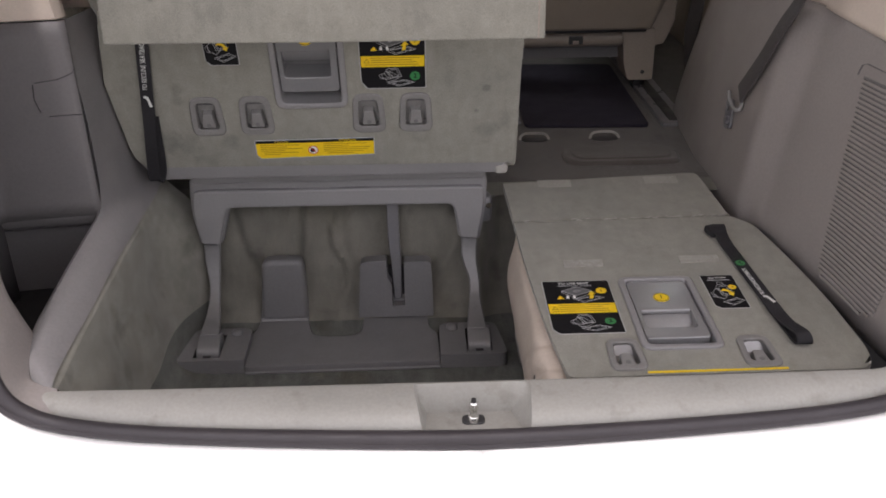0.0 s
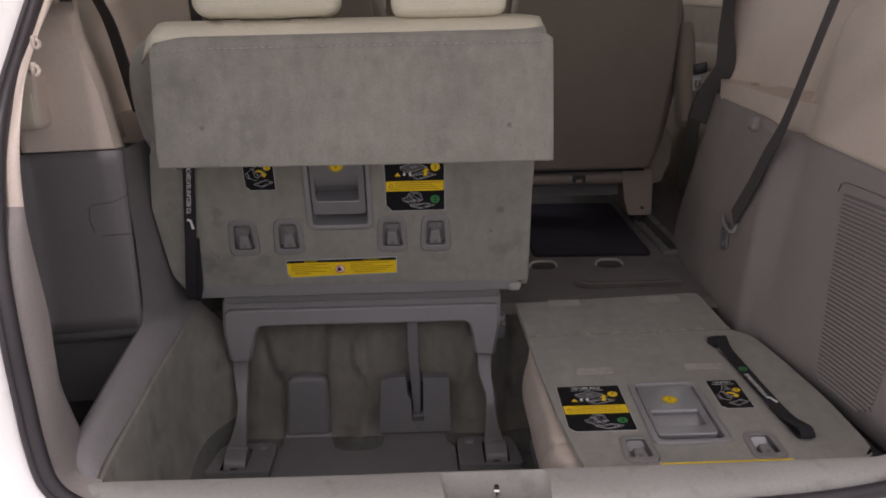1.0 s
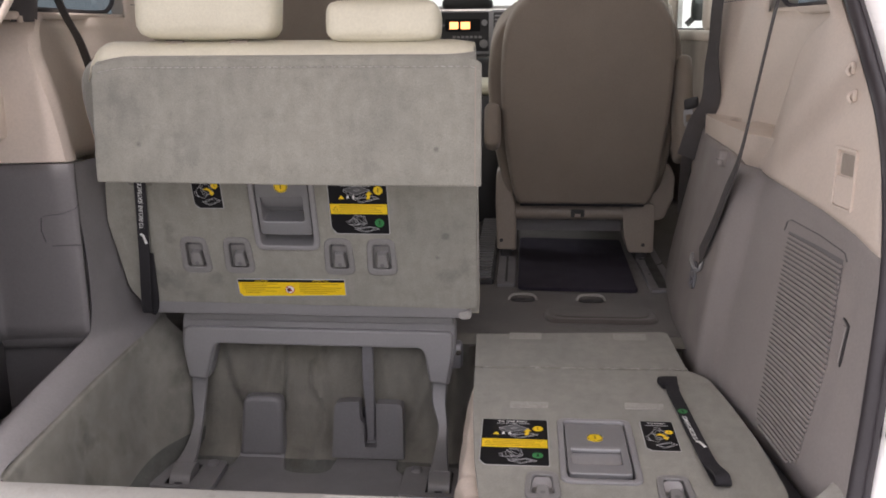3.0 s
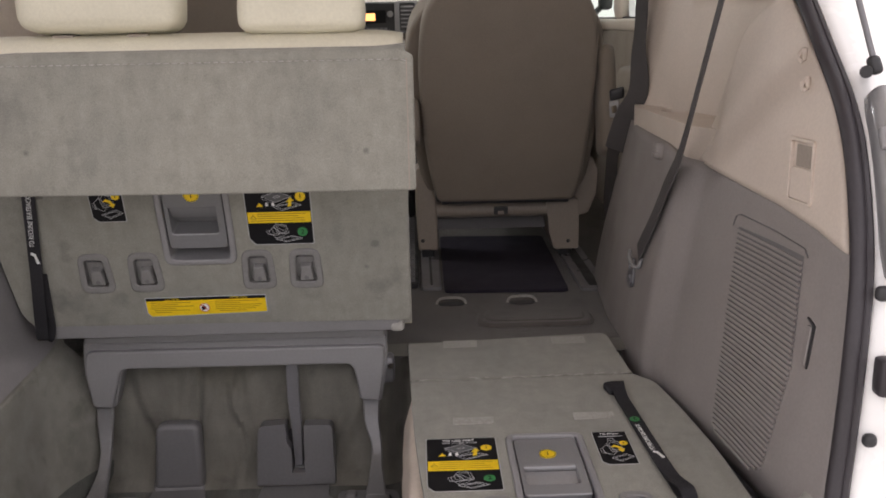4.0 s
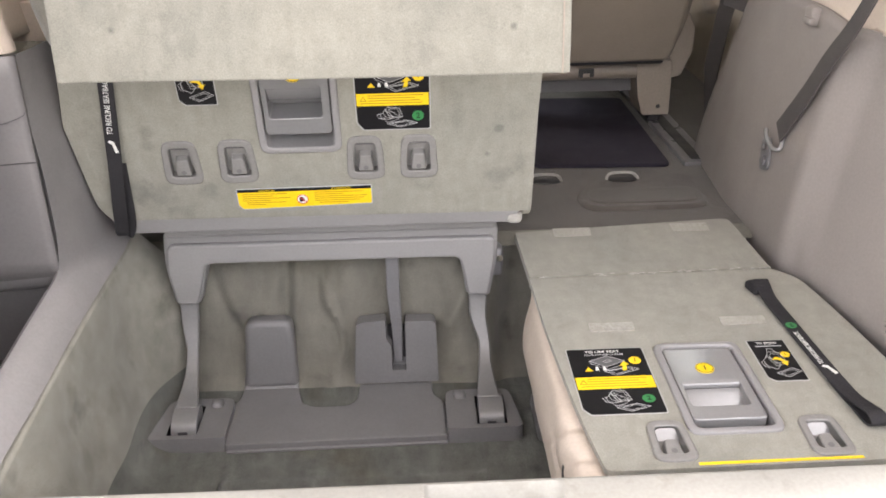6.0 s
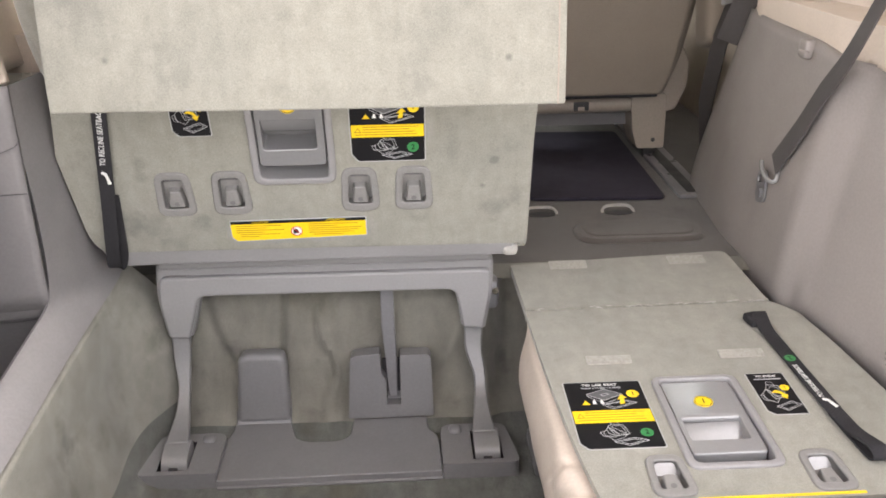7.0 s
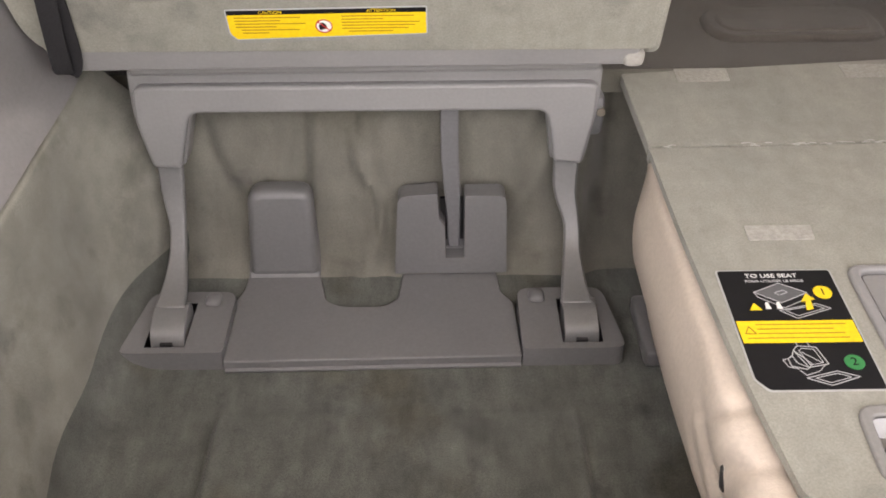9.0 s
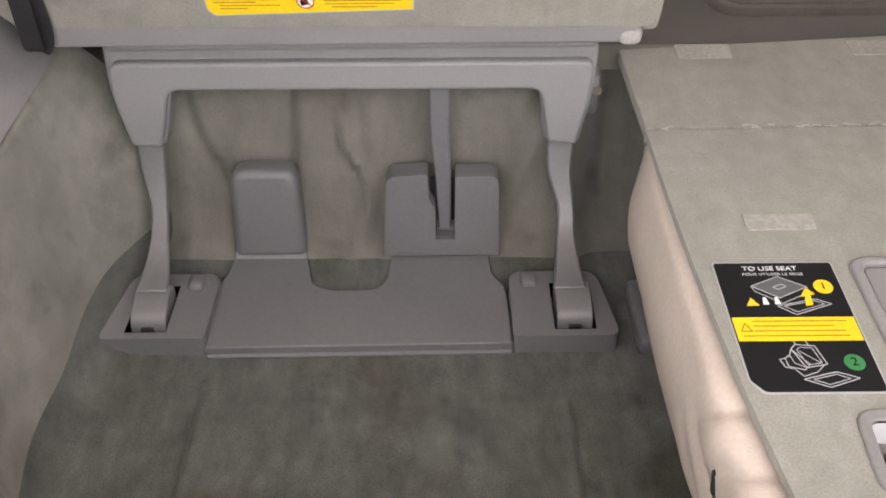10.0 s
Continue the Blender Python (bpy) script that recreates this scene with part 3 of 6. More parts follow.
    part("housing", rounded_box(Matrix.Translation((s * 0.915, 2.7, 0.765)), (0.028, 0.03, 0.05), 0.02, 6), BLACK_PLASTIC, mirror)
    part("mirror_stem", tube([(s * 0.87, 2.7, 0.7), (s * 0.9, 2.7, 0.73)], 0.012, 10), BLACK_PLASTIC, mirror)
    rest = rounded_box(Matrix.Translation((s * 0.785, 1.5, 0.5)), (0.035, 0.22, 0.04), 0.03, 6)
    setting("door_armrest_" + nm, rest, BEIGE_PLASTIC, "grey beige padded door armrest", "armrest")
    for k, (a, b) in enumerate(((0.4, 1.12), (1.2, 1.97), (2.04, 2.77))):
        setting("window_%s_%d" % (nm, k + 1), prism(basis((s * 0.862, 0, 0), (0, 1, 0), (0, 0, 1)), rect(a, b, 0.66, 1.2), 0.0, 0.004), PRIVACY if k == 0 else GLASS, "tinted side window glass", "window")

# headliner, roof, tailgate header, windscreen, cowl
setting("ceiling", surface(lambda x, y: Vector((x, y, 1.27 - 0.09 * (abs(x) / 0.86) ** 4)), steps(-0.86, 0.86, 20), steps(0.5, 2.6, 8)), HEADLINER, "beige cloth headliner", "ceiling", solid=0.02, face=(0, 0, -1))
setting("roof", surface(lambda x, y: Vector((x, y, 1.34 - 0.1 * (abs(x) / 0.9) ** 4)), steps(-0.9, 0.9, 16), steps(0.46, 2.7, 6)), WHITE_PAINT, "white painted roof", "roof", solid=0.01, face=(0, 0, 1))
setting("cowl", box(-0.86, 0.86, 3.0, 3.4, -0.3, 0.6), BLACK_PLASTIC, "black firewall below the windscreen", "bulkhead")
setting("windscreen", prism(basis((0, 3.28, 0.55), (1, 0, 0), (0, -0.62, 0.62)), rect(-0.85, 0.85, 0.0, 1.0), 0, 0.005), GLASS, "clear windscreen glass", "windscreen")


# left side: a deep niche whose end wall faces the tailgate, grey below and cream above
def niche_y(x):
    return 0.352 - 0.027 * (-x - 0.645) / 0.17


def niche_wall(u, z):
    x = -0.644 - 0.171 * u
    return Vector((x, niche_y(x) - 0.02 * max(0, u - 0.9) * 10 * max(0, u - 0.9) * 10, z))


end = surface(niche_wall, steps(0, 0.9, 12) + [0.93, 0.96, 1.0], steps(0.11, 0.4515, 12))
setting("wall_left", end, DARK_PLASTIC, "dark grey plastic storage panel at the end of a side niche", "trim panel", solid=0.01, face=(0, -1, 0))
lipw = surface(lambda x, k: Vector((x, niche_y(x) + (0.0, 0.003, 0.011, 0.03, 0.036, 0.037)[int(k)], (0.11, 0.098, 0.088, 0.082, 0.03, -0.06)[int(k)])), steps(-0.83, -0.648, 12), range(6))
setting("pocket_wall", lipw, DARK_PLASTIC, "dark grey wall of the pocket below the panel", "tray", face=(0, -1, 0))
CREAM_Z = (0.455, 0.51, 0.555, 0.62, 0.68, 0.705, 0.725)
CREAM_X = (0.648, 0.656, 0.664, 0.683, 0.702, 0.712, 0.732)


def niche_cream(u, z):
    xr = -interp(z, CREAM_Z, CREAM_X)
    lean = interp(z, (0.64, 0.66, 0.69, 0.71, 0.725), (0.0, 0.006, 0.032, 0.075, 0.14))
    if u < 0:
        dx, y = {-3: (-0.08, 0.52), -2: (0.0, 0.376), -1: (-0.002, 0.362)}[u]
        return Vector((xr + dx, y + lean * (0.6 if u > -3 else 0.0), z))
    x = xr - 0.009 + (-0.815 - xr + 0.009) * u
    return Vector((x, niche_y(x) + 0.001 + lean, z))


setting("pillar_left", surface(niche_cream, [-3, -2, -1, 0] + steps(0.06, 1, 12), [0.4545, 0.457] + steps(0.47, 0.64, 10) + steps(0.65, 0.725, 8)), CREAM_PLASTIC,
        "cream grained plastic upper wall of the side niche", "pillar trim", solid=0.01, face=(0, -1, 0))
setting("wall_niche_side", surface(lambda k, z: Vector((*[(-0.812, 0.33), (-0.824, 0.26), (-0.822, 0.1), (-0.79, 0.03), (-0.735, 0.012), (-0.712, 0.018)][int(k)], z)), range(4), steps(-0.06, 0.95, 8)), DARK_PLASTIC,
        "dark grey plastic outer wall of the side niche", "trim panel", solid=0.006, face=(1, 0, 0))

# the column beside the seat runs down into the rail along the pocket
RAIL_A = [(-0.648, 0.358, 0.4515), (-0.647, 0.362, 0.363), (-0.645, 0.37, 0.278), (-0.644, 0.37, 0.19), (-0.644, 0.363, 0.145), (-0.645, 0.344, 0.116), (-0.648, 0.28, 0.1035), (-0.65, 0.2, 0.092), (-0.651, 0.11, 0.079), (-0.652, 0.034, 0.066), (-0.652, -0.02, 0.045), (-0.652, -0.06, 0.01)]
RAIL_B = [(-0.602, 0.66, 0.452), (-0.604, 0.66, 0.36), (-0.61, 0.66, 0.25), (-0.607, 0.66, 0.15), (-0.604, 0.65, 0.1), (-0.602, 0.55, 0.072), (-0.604, 0.4, 0.062), (-0.605, 0.25, 0.053), (-0.605, 0.13, 0.042), (-0.607, 0.02, 0.033), (-0.606, -0.045, 0.026), (-0.606, -0.075, 0.0)]
ra, rb = smooth(RAIL_A, 5), smooth(RAIL_B, 5)


def rail(i, k):
    a, b = ra[int(i)], rb[int(i)]
    if k < 0:
        return a + (Vector((-0.006, 0.004, -0.003)) if k == -1 else Vector((-0.012, 0.012, -0.15 if i > 25 else -0.01)))
    p = a.lerp(b, k)
    w = math.sin(math.pi * k)
    return p + Vector((0.0025 * w, -0.002 * w, 0.002 * w))


setting("rail_left", surface(rail, range(len(ra)), [-2, -1, 0, 0.06, 0.15, 0.3, 0.45, 0.6, 0.75, 0.9, 1]), RAIL_PLASTIC, "grey plastic column running down into a rail along the pocket", "trim rail", sharp=60)
for pts in ([(-0.708, 0.353), (-0.672, 0.357), (-0.648, 0.366), (-0.642, 0.374)], [(-0.697, 0.295), (-0.67, 0.2955), (-0.643, 0.2955)], [(-0.712, 0.35), (-0.714, 0.325), (-0.708, 0.303)]):
    line = sweep([(x, niche_y(x) - 0.0006, z) for x, z in pts], (0.0009, 0.002), (0, -1, 0))
    setting("trim_line", line, RUBBER, "thin dark part line in the storage panel", "trim")
setting("pocket_floor", box(-0.83, -0.63, -0.05, 0.4, -0.06, -0.045), BLACK_PLASTIC, "black floor of the side pocket", "tray")

# surround beside the seal, curving into the sill; grey below, cream above
RING_O = [(-0.59, -0.1105, 0.009), (-0.614, -0.113, 0.02), (-0.637, -0.106, 0.042), (-0.65, -0.099, 0.075), (-0.659, -0.092, 0.105), (-0.668, -0.082, 0.163), (-0.676, -0.072, 0.22), (-0.682, -0.064, 0.278), (-0.69, -0.048, 0.335), (-0.697, -0.028, 0.39), (-0.701, -0.004, 0.432),
          (-0.706, 0.022, 0.493), (-0.711, 0.081, 0.565), (-0.713, 0.125, 0.603), (-0.714, 0.19, 0.655), (-0.714, 0.278, 0.73), (-0.7, 0.36, 0.83), (-0.63, 0.465, 0.96)]
RING_I = [(-0.59, -0.0725, 0.0305), (-0.618, -0.064, 0.033), (-0.64, -0.04, 0.037), (-0.651, 0.022, 0.052), (-0.6525, 0.002, 0.108), (-0.6535, -0.02, 0.163), (-0.656, -0.018, 0.21), (-0.661, -0.008, 0.27), (-0.668, -0.005, 0.335), (-0.674, -0.003, 0.39), (-0.678, 0.003, 0.43),
          (-0.684, 0.026, 0.497), (-0.69, 0.072, 0.565), (-0.695, 0.122, 0.614), (-0.7, 0.205, 0.672), (-0.702, 0.285, 0.72), (-0.69, 0.37, 0.81), (-0.62, 0.45, 0.93)]
ro, ri = smooth(RING_O, 5), smooth(RING_I, 5)


def ring(i, k):
    a, b = ro[int(i)], ri[int(i)]
    low = max(0.0, 1 - i / 20)
    if k == 2:
        return b + Vector((-0.006, 0.004, 0)).lerp(Vector((0.002, 0.004, -0.008)), low)
    if k == 3:
        return b + Vector((-0.02, 0.006, 0)).lerp(Vector((0.002, 0.006, -0.05)), low)
    w = math.sin(math.pi * k)
    c = min(1.0, i / 20)
    return a.lerp(b, k) + Vector((0.004 * w * c, -0.003 * w * c, 0.0015 * w))


cut = 50
setting("wall_left_rear", surface(ring, range(0, cut + 1), [0, 0.15, 0.3, 0.5, 0.7, 0.85, 1, 2, 3]), RIGHT_PLASTIC, "warm grey plastic surround beside the tailgate seal", "trim panel", sharp=60)
setting("pillar_left_rear", surface(ring, range(cut, len(ro)), [0, 0.15, 0.3, 0.5, 0.7, 0.85, 1, 2, 3]), CREAM_PLASTIC, "cream plastic pillar trim beside the tailgate seal", "pillar trim", sharp=60)
setting("trim_joint", sweep([(-0.6425, -0.045, 0.0385), (-0.6405, -0.075, 0.0385), (-0.636, -0.1, 0.039)], (0.0016, 0.003), (0.5, -0.2, 1)), BLACK_PLASTIC, "thin joint between surround and sill plate", "trim")

# tailgate sill with the latch recess
IN_Y = -0.073


def sill_edge(x):
    return -0.1495 + 0.041 * (x / 0.6) ** 2


def sill_form(x, k):
    e = sill_edge(x)
    side = max(0.0, abs(x) - 0.56) / 0.08 if x > 0 else 0.0
    lift = 0.03 * side * side
    rim = IN_Y + 0.03 * side * side
    q = max(0.15, min(1.0, (rim - e) / 0.07))
    pr = [(rim + 0.004, -0.2), (rim + 0.003, 0.008), (rim + 0.001, 0.02), (rim - 0.003, 0.0265), (rim - 0.007 * q, 0.029), (rim - 0.01 * q, 0.029)]
    run = e - rim + 0.02 * q
    pr += [(rim - 0.02 * q, 0.028), (rim - 0.02 * q + run * 0.35, 0.0245), (rim - 0.02 * q + run * 0.7, 0.017), (e + 0.003 * q, 0.007), (e - 0.001, -0.012)]
    y, z = pr[int(k)]
    if k > 5:
        # the latch recess, its sides sloping and closing in towards the seal
        g = min(1.0, (k - 6) / 3)
        c = max(0.0, min(1.0, (x + 0.091) / 0.017, (0.072 - x) / 0.027))
        z += ((-0.014, -0.0145, -0.015, -0.0155, -0.02)[int(k) - 6] - z) * c
        x += interp(x, (-0.105, -0.091, -0.074, -0.06), (0, 0.009 * g, -0.003 * g, 0)) if x < 0 else interp(x, (0.035, 0.045, 0.072, 0.085), (0, 0.021 * g, -0.004 * g, 0))
    return Vector((x, y, z + (lift if k < 10 else 0)))


sill_x = steps(-0.625, -0.105, 36) + [-0.098] + steps(-0.091, -0.074, 8) + steps(-0.06, 0.035, 8) + [0.04] + steps(0.045, 0.072, 10) + [0.078] + steps(0.085, 0.645, 40)
setting("sill", surface(sill_form, sill_x, range(11)), SILL_PLASTIC, "light grey plastic sill plate with a recess for the latch", "sill plate", sharp=50)

# rubber seal round the opening, white body flange and bumper
half = [(0.0, -0.16, -0.007), (0.25, -0.152, -0.005), (0.45, -0.137, -0.003), (0.56, -0.124, 0.004), (0.615, -0.116, 0.018), (0.648, -0.112, 0.05), (0.665, -0.1, 0.105), (0.674, -0.09, 0.163), (0.688, -0.072, 0.278),
        (0.702, -0.04, 0.38), (0.711, 0.016, 0.493), (0.716, 0.075, 0.565), (0.72, 0.168, 0.64), (0.72, 0.275, 0.73), (0.70, 0.385, 0.86), (0.64, 0.46, 1.0), (0.5, 0.51, 1.12), (0.0, 0.53, 1.17)]
half_right = [(x - interp(z, (0.02, 0.1, 0.3, 0.45, 0.6, 0.9, 1.1), (0.0, 0.01, 0.014, 0.014, 0.012, 0.004, 0.0)), y, z) for x, y, z in half]
loop = [(-x, y, z) for x, y, z in half[:0:-1]] + half_right
seal = tube(smooth(loop, 5), 0.011, 10)
tube([p + Vector((0.011 * (1 if p.x > 0 else -1) * min(1, abs(p.x) / 0.5), -0.006, -0.009 * max(0, 1 - abs(p.x) / 0.6))) for p in smooth(loop, 5)], 0.006, 8, bm=seal)
setting("seal", seal, RUBBER, "black rubber weather seal round the tailgate opening", "weather seal")
hs = {1: smooth(half_right[0:16], 4), -1: smooth(half[0:16], 4)}


def flange(s):
    def f(i, k):
        p = hs[s][int(i)]
        d = (0.0, 0.03, 0.07, 0.12, 0.16, 0.18)[int(k)]
        back = (0.012, -0.012, -0.018, -0.02, -0.01, 0.05)[int(k)]
        out = min(1.0, max(0.15, (p.z + 0.03) / 0.12))
        return Vector((s * (p.x + d * out * min(1.0, p.x / 0.3)), p.y + back - 0.35 * d * (1 - out), p.z - 0.9 * d * (1 - out)))
    return f


for s, nm in ((1, "right"), (-1, "left")):
    setting("body_flange_" + nm, surface(flange(s), range(len(hs[s])), range(6)), WHITE_PAINT, "white painted body flange round the tailgate opening", "van body", solid=0.004, face=(0, -1, 0))


def bumper(x, k):
    pr = [(0.015, -0.022), (-0.015, -0.025), (-0.03, -0.032), (-0.06, -0.05), (-0.1, -0.07), (-0.15, -0.1), (-0.19, -0.14), (-0.22, -0.19), (-0.24, -0.28), (-0.24, -0.45)]
    y, z = pr[int(k)]
    return Vector((x, sill_edge(min(abs(x), 0.8)) + y + 0.12 * max(0, abs(x) - 0.5) ** 2, z))


setting("bumper", surface(bumper, steps(-0.9, 0.9, 40), range(10)), WHITE_PAINT, "white painted rear bumper below the opening", "bumper", solid=0.004, face=(0, -1, 1))


# the raised tailgate over the opening
def tailgate(x, k):
    y, z = [(0.48, 1.25), (0.3, 1.29), (0.0, 1.36), (-0.3, 1.42), (-0.6, 1.44), (-0.8, 1.42)][int(k)]
    return Vector((x, y, z - 0.05 * (abs(x) / 0.75) ** 3))


setting("tailgate", surface(tailgate, steps(-0.72, 0.72, 16), range(6)), CREAM_PLASTIC, "raised tailgate with cream inner lining", "tailgate", solid=0.06, face=(0, 0, -1))

# ---------------------------------------------------------------- details shared by both rear seats
def pull_handle(m, u0, u1, v0, v1, parent):
    """A bezel with a sunk tray and a hinged grip scooped out for the fingers; v runs from the grip's free end to its hinge."""
    a0, a1, b0, b1 = u0 + 0.011, u1 - 0.011, v0 + 0.011, v1 - 0.009
    b = part("handle_bezel", plate(m, rounded(rect(u0, u1, v0, v1), 0.018), [rounded(rect(a0, a1, b0, b1), 0.01, 2)], 0.0048, -0.049), GREY_PLASTIC, parent, bevel=0.0028, steps=3)
    part("tray", plate(m, rounded(rect(a0 - 0.002, a1 + 0.002, b0 - 0.002, b1 + 0.002), 0.01), [], -0.049, 0.002), GREY_PLASTIC, b)
    g0, g1, h0, h1 = a0 + 0.002, a1 - 0.002, v0 + 0.063, v0 + 0.119
    hole = rounded(rect(g0 + 0.008, g1 - 0.013, h0, h1), [0.006, 0.006, 0.004, 0.004], 2)
    gp = part("grip", plate(m, rounded(rect(g0, g1, v0 + 0.033, b1 - 0.002), 0.007, 2), [hole], 0.0, -0.046), SILVER, b, "silver grey plastic grip", bevel=0.002, steps=3)
    # the finger hollow: the slab rolls down to a lip, then a floor slopes away under the bar
    rolled = smooth([(0, 0.121, -0.0003), (0, 0.1165, -0.0007), (0, 0.1145, -0.002), (0, 0.1135, -0.0045), (0, 0.113, -0.0075)], 4)
    floor_line = smooth([(0, 0.1128, -0.0085), (0, 0.106, -0.0105), (0, 0.096, -0.0155), (0, 0.085, -0.0235), (0, 0.075, -0.034), (0, 0.062, -0.046)], 4)
    out = m.to_3x3() @ Vector((0, 0, 1))
    part("grip_slab", surface(lambda u, i: m @ Vector((u, v0 + rolled[int(i)].y, rolled[int(i)].z)), steps(g0 + 0.006, g1 - 0.0105, 8), range(len(rolled))), SILVER, gp, sharp=60, face=out)
    part("scoop", surface(lambda u, i: m @ Vector((u, v0 + floor_line[int(i)].y, floor_line[int(i)].z)), steps(g0 + 0.006, g1 - 0.0105, 8), range(len(floor_line))), SILVER, gp, sharp=60, face=out)
    return b


def anchor(m, u, v, parent, wide=0.056, tall=0.078):
    """A rounded bezel over a sunk pocket with a tongue: a child seat anchor."""
    w, h = wide / 2, tall / 2
    shape = rounded([(u - w, v - h), (u + w, v - h), (u + w * 0.86, v + h), (u - w * 0.86, v + h)], 0.018)
    inner = rounded([(u - w * 0.62, v - h * 0.66), (u + w * 0.62, v - h * 0.66), (u + w * 0.52, v + h * 0.7), (u - w * 0.52, v + h * 0.7)], 0.008)
    a = part("anchor_bezel", plate(m, shape, [inner], 0.0036, -0.006), ANCHOR_PLASTIC, parent, bevel=0.0022, steps=3)
    part("pocket", plate(m, inner, [], -0.012, 0.0015), ANCHOR_PLASTIC, a)
    part("slope", prism(m @ Matrix.Translation((u, v + h * 0.71, -0.001)) @ Matrix.Rotation(radians(40), 4, "X"), rect(-w * 0.56, w * 0.56, -0.0185, 0.0), -0.002, 0.0), SILVER, a)
    part("tongue", prism(m, rounded([(u - w * 0.46, v - h * 0.68), (u + w * 0.46, v - h * 0.68), (u + w * 0.33, v + h * 0.16), (u - w * 0.33, v + h * 0.16)], 0.004), -0.016, 0.0008, taper=0.003), ANCHOR_PLASTIC, a, bevel=0.0015)
    part("pin_hole", disc(m, u, v - h * 0.47, 0.0042, -0.003, 0.0012, 14), DARK_PLASTIC, a)
    return a


def outline(m, pts, parent, name, mat, width=0.0012, w=0.0012, closed=True):
    """Thin printed lines."""
    bm = bmesh.new()
    ring = list(pts) + ([pts[0]] if closed else [])
    for a, b in zip(ring, ring[1:]):
        a, b = Vector(a), Vector(b)
        d = (b - a)
        if d.length < 1e-6:
            continue
        n = Vector((-d.y, d.x)).normalized() * width / 2
        prism(m, [a - n, b - n, b + n, a + n], w - 0.0003, w, bm=bm)
    return part(name, bm, mat, parent)


def printed(m, u0, v0, h, parent, name, pts, width=0.0008, closed=True, mat=None):
    """A printed line drawing on a label; each point is metres across and a share of the height."""
    outline(m, [(u0 + a, v0 + b * h) for a, b in pts], parent, name, mat or GREY_VINYL, width, 0.0013, closed)


def folded_drawing(m, u0, v0, h, parent):
    """A folded seat slab lifted from its tray."""
    part("drawn_shade", prism(m, [(u0 + a, v0 + b * h) for a, b in ((0.029, 0.8), (0.057, 0.88), (0.081, 0.79), (0.052, 0.7))], 0.001, 0.0011), DIM_VINYL, parent)
    printed(m, u0, v0, h, parent, "drawn_slab", [(0.029, 0.8), (0.057, 0.88), (0.081, 0.79), (0.052, 0.7)])
    printed(m, u0, v0, h, parent, "drawn_slab_edge", [(0.029, 0.8), (0.031, 0.755), (0.053, 0.655), (0.081, 0.745), (0.081, 0.79)], 0.0007, False)
    printed(m, u0, v0, h, parent, "drawn_handle", [(0.049, 0.79), (0.058, 0.815), (0.062, 0.795), (0.053, 0.77)], 0.0007)
    printed(m, u0, v0, h, parent, "drawn_tray", [(0.047, 0.634), (0.0845, 0.69), (0.0975, 0.648), (0.0615, 0.563)])
    printed(m, u0, v0, h, parent, "drawn_tray_inner", [(0.053, 0.633), (0.083, 0.675), (0.091, 0.648), (0.063, 0.585)], 0.0006)


def upright_drawing(m, u0, v0, h, parent, k=1.0):
    """An upright seat over its tray."""
    q = lambda pts: [(a * k, b) for a, b in pts]
    printed(m, u0, v0, h, parent, "drawn_back", q([(0.044, 0.3), (0.049, 0.335), (0.066, 0.322), (0.071, 0.19), (0.052, 0.165)]))
    printed(m, u0, v0, h, parent, "drawn_back_frame", q([(0.049, 0.295), (0.0525, 0.315), (0.063, 0.307), (0.067, 0.2), (0.054, 0.185)]), 0.0006)
    printed(m, u0, v0, h, parent, "drawn_strut", q([(0.051, 0.285), (0.066, 0.198)]), 0.0006, False)
    printed(m, u0, v0, h, parent, "drawn_headrest", q([(0.05, 0.334), (0.049, 0.36), (0.053, 0.378), (0.059, 0.373), (0.061, 0.327)]), 0.0007)
    printed(m, u0, v0, h, parent, "drawn_cushion", q([(0.044, 0.3), (0.041, 0.255), (0.036, 0.235), (0.037, 0.175), (0.05, 0.15), (0.056, 0.19)]))
    printed(m, u0, v0, h, parent, "drawn_cushion_edge", q([(0.041, 0.255), (0.043, 0.2), (0.052, 0.165)]), 0.0006, False)
    printed(m, u0, v0, h, parent, "drawn_armrest", q([(0.036, 0.235), (0.031, 0.225), (0.034, 0.17), (0.04, 0.16)]), 0.0007, False)
    printed(m, u0, v0, h, parent, "drawn_legs", q([(0.041, 0.16), (0.047, 0.105), (0.06, 0.135), (0.068, 0.185)]), 0.0007, False)
    printed(m, u0, v0, h, parent, "drawn_tray", q([(0.046, 0.085), (0.076, 0.135), (0.094, 0.09), (0.066, 0.028)]))
    printed(m, u0, v0, h, parent, "drawn_tray_inner", q([(0.054, 0.083), (0.075, 0.118), (0.086, 0.088), (0.066, 0.047)]), 0.0006)


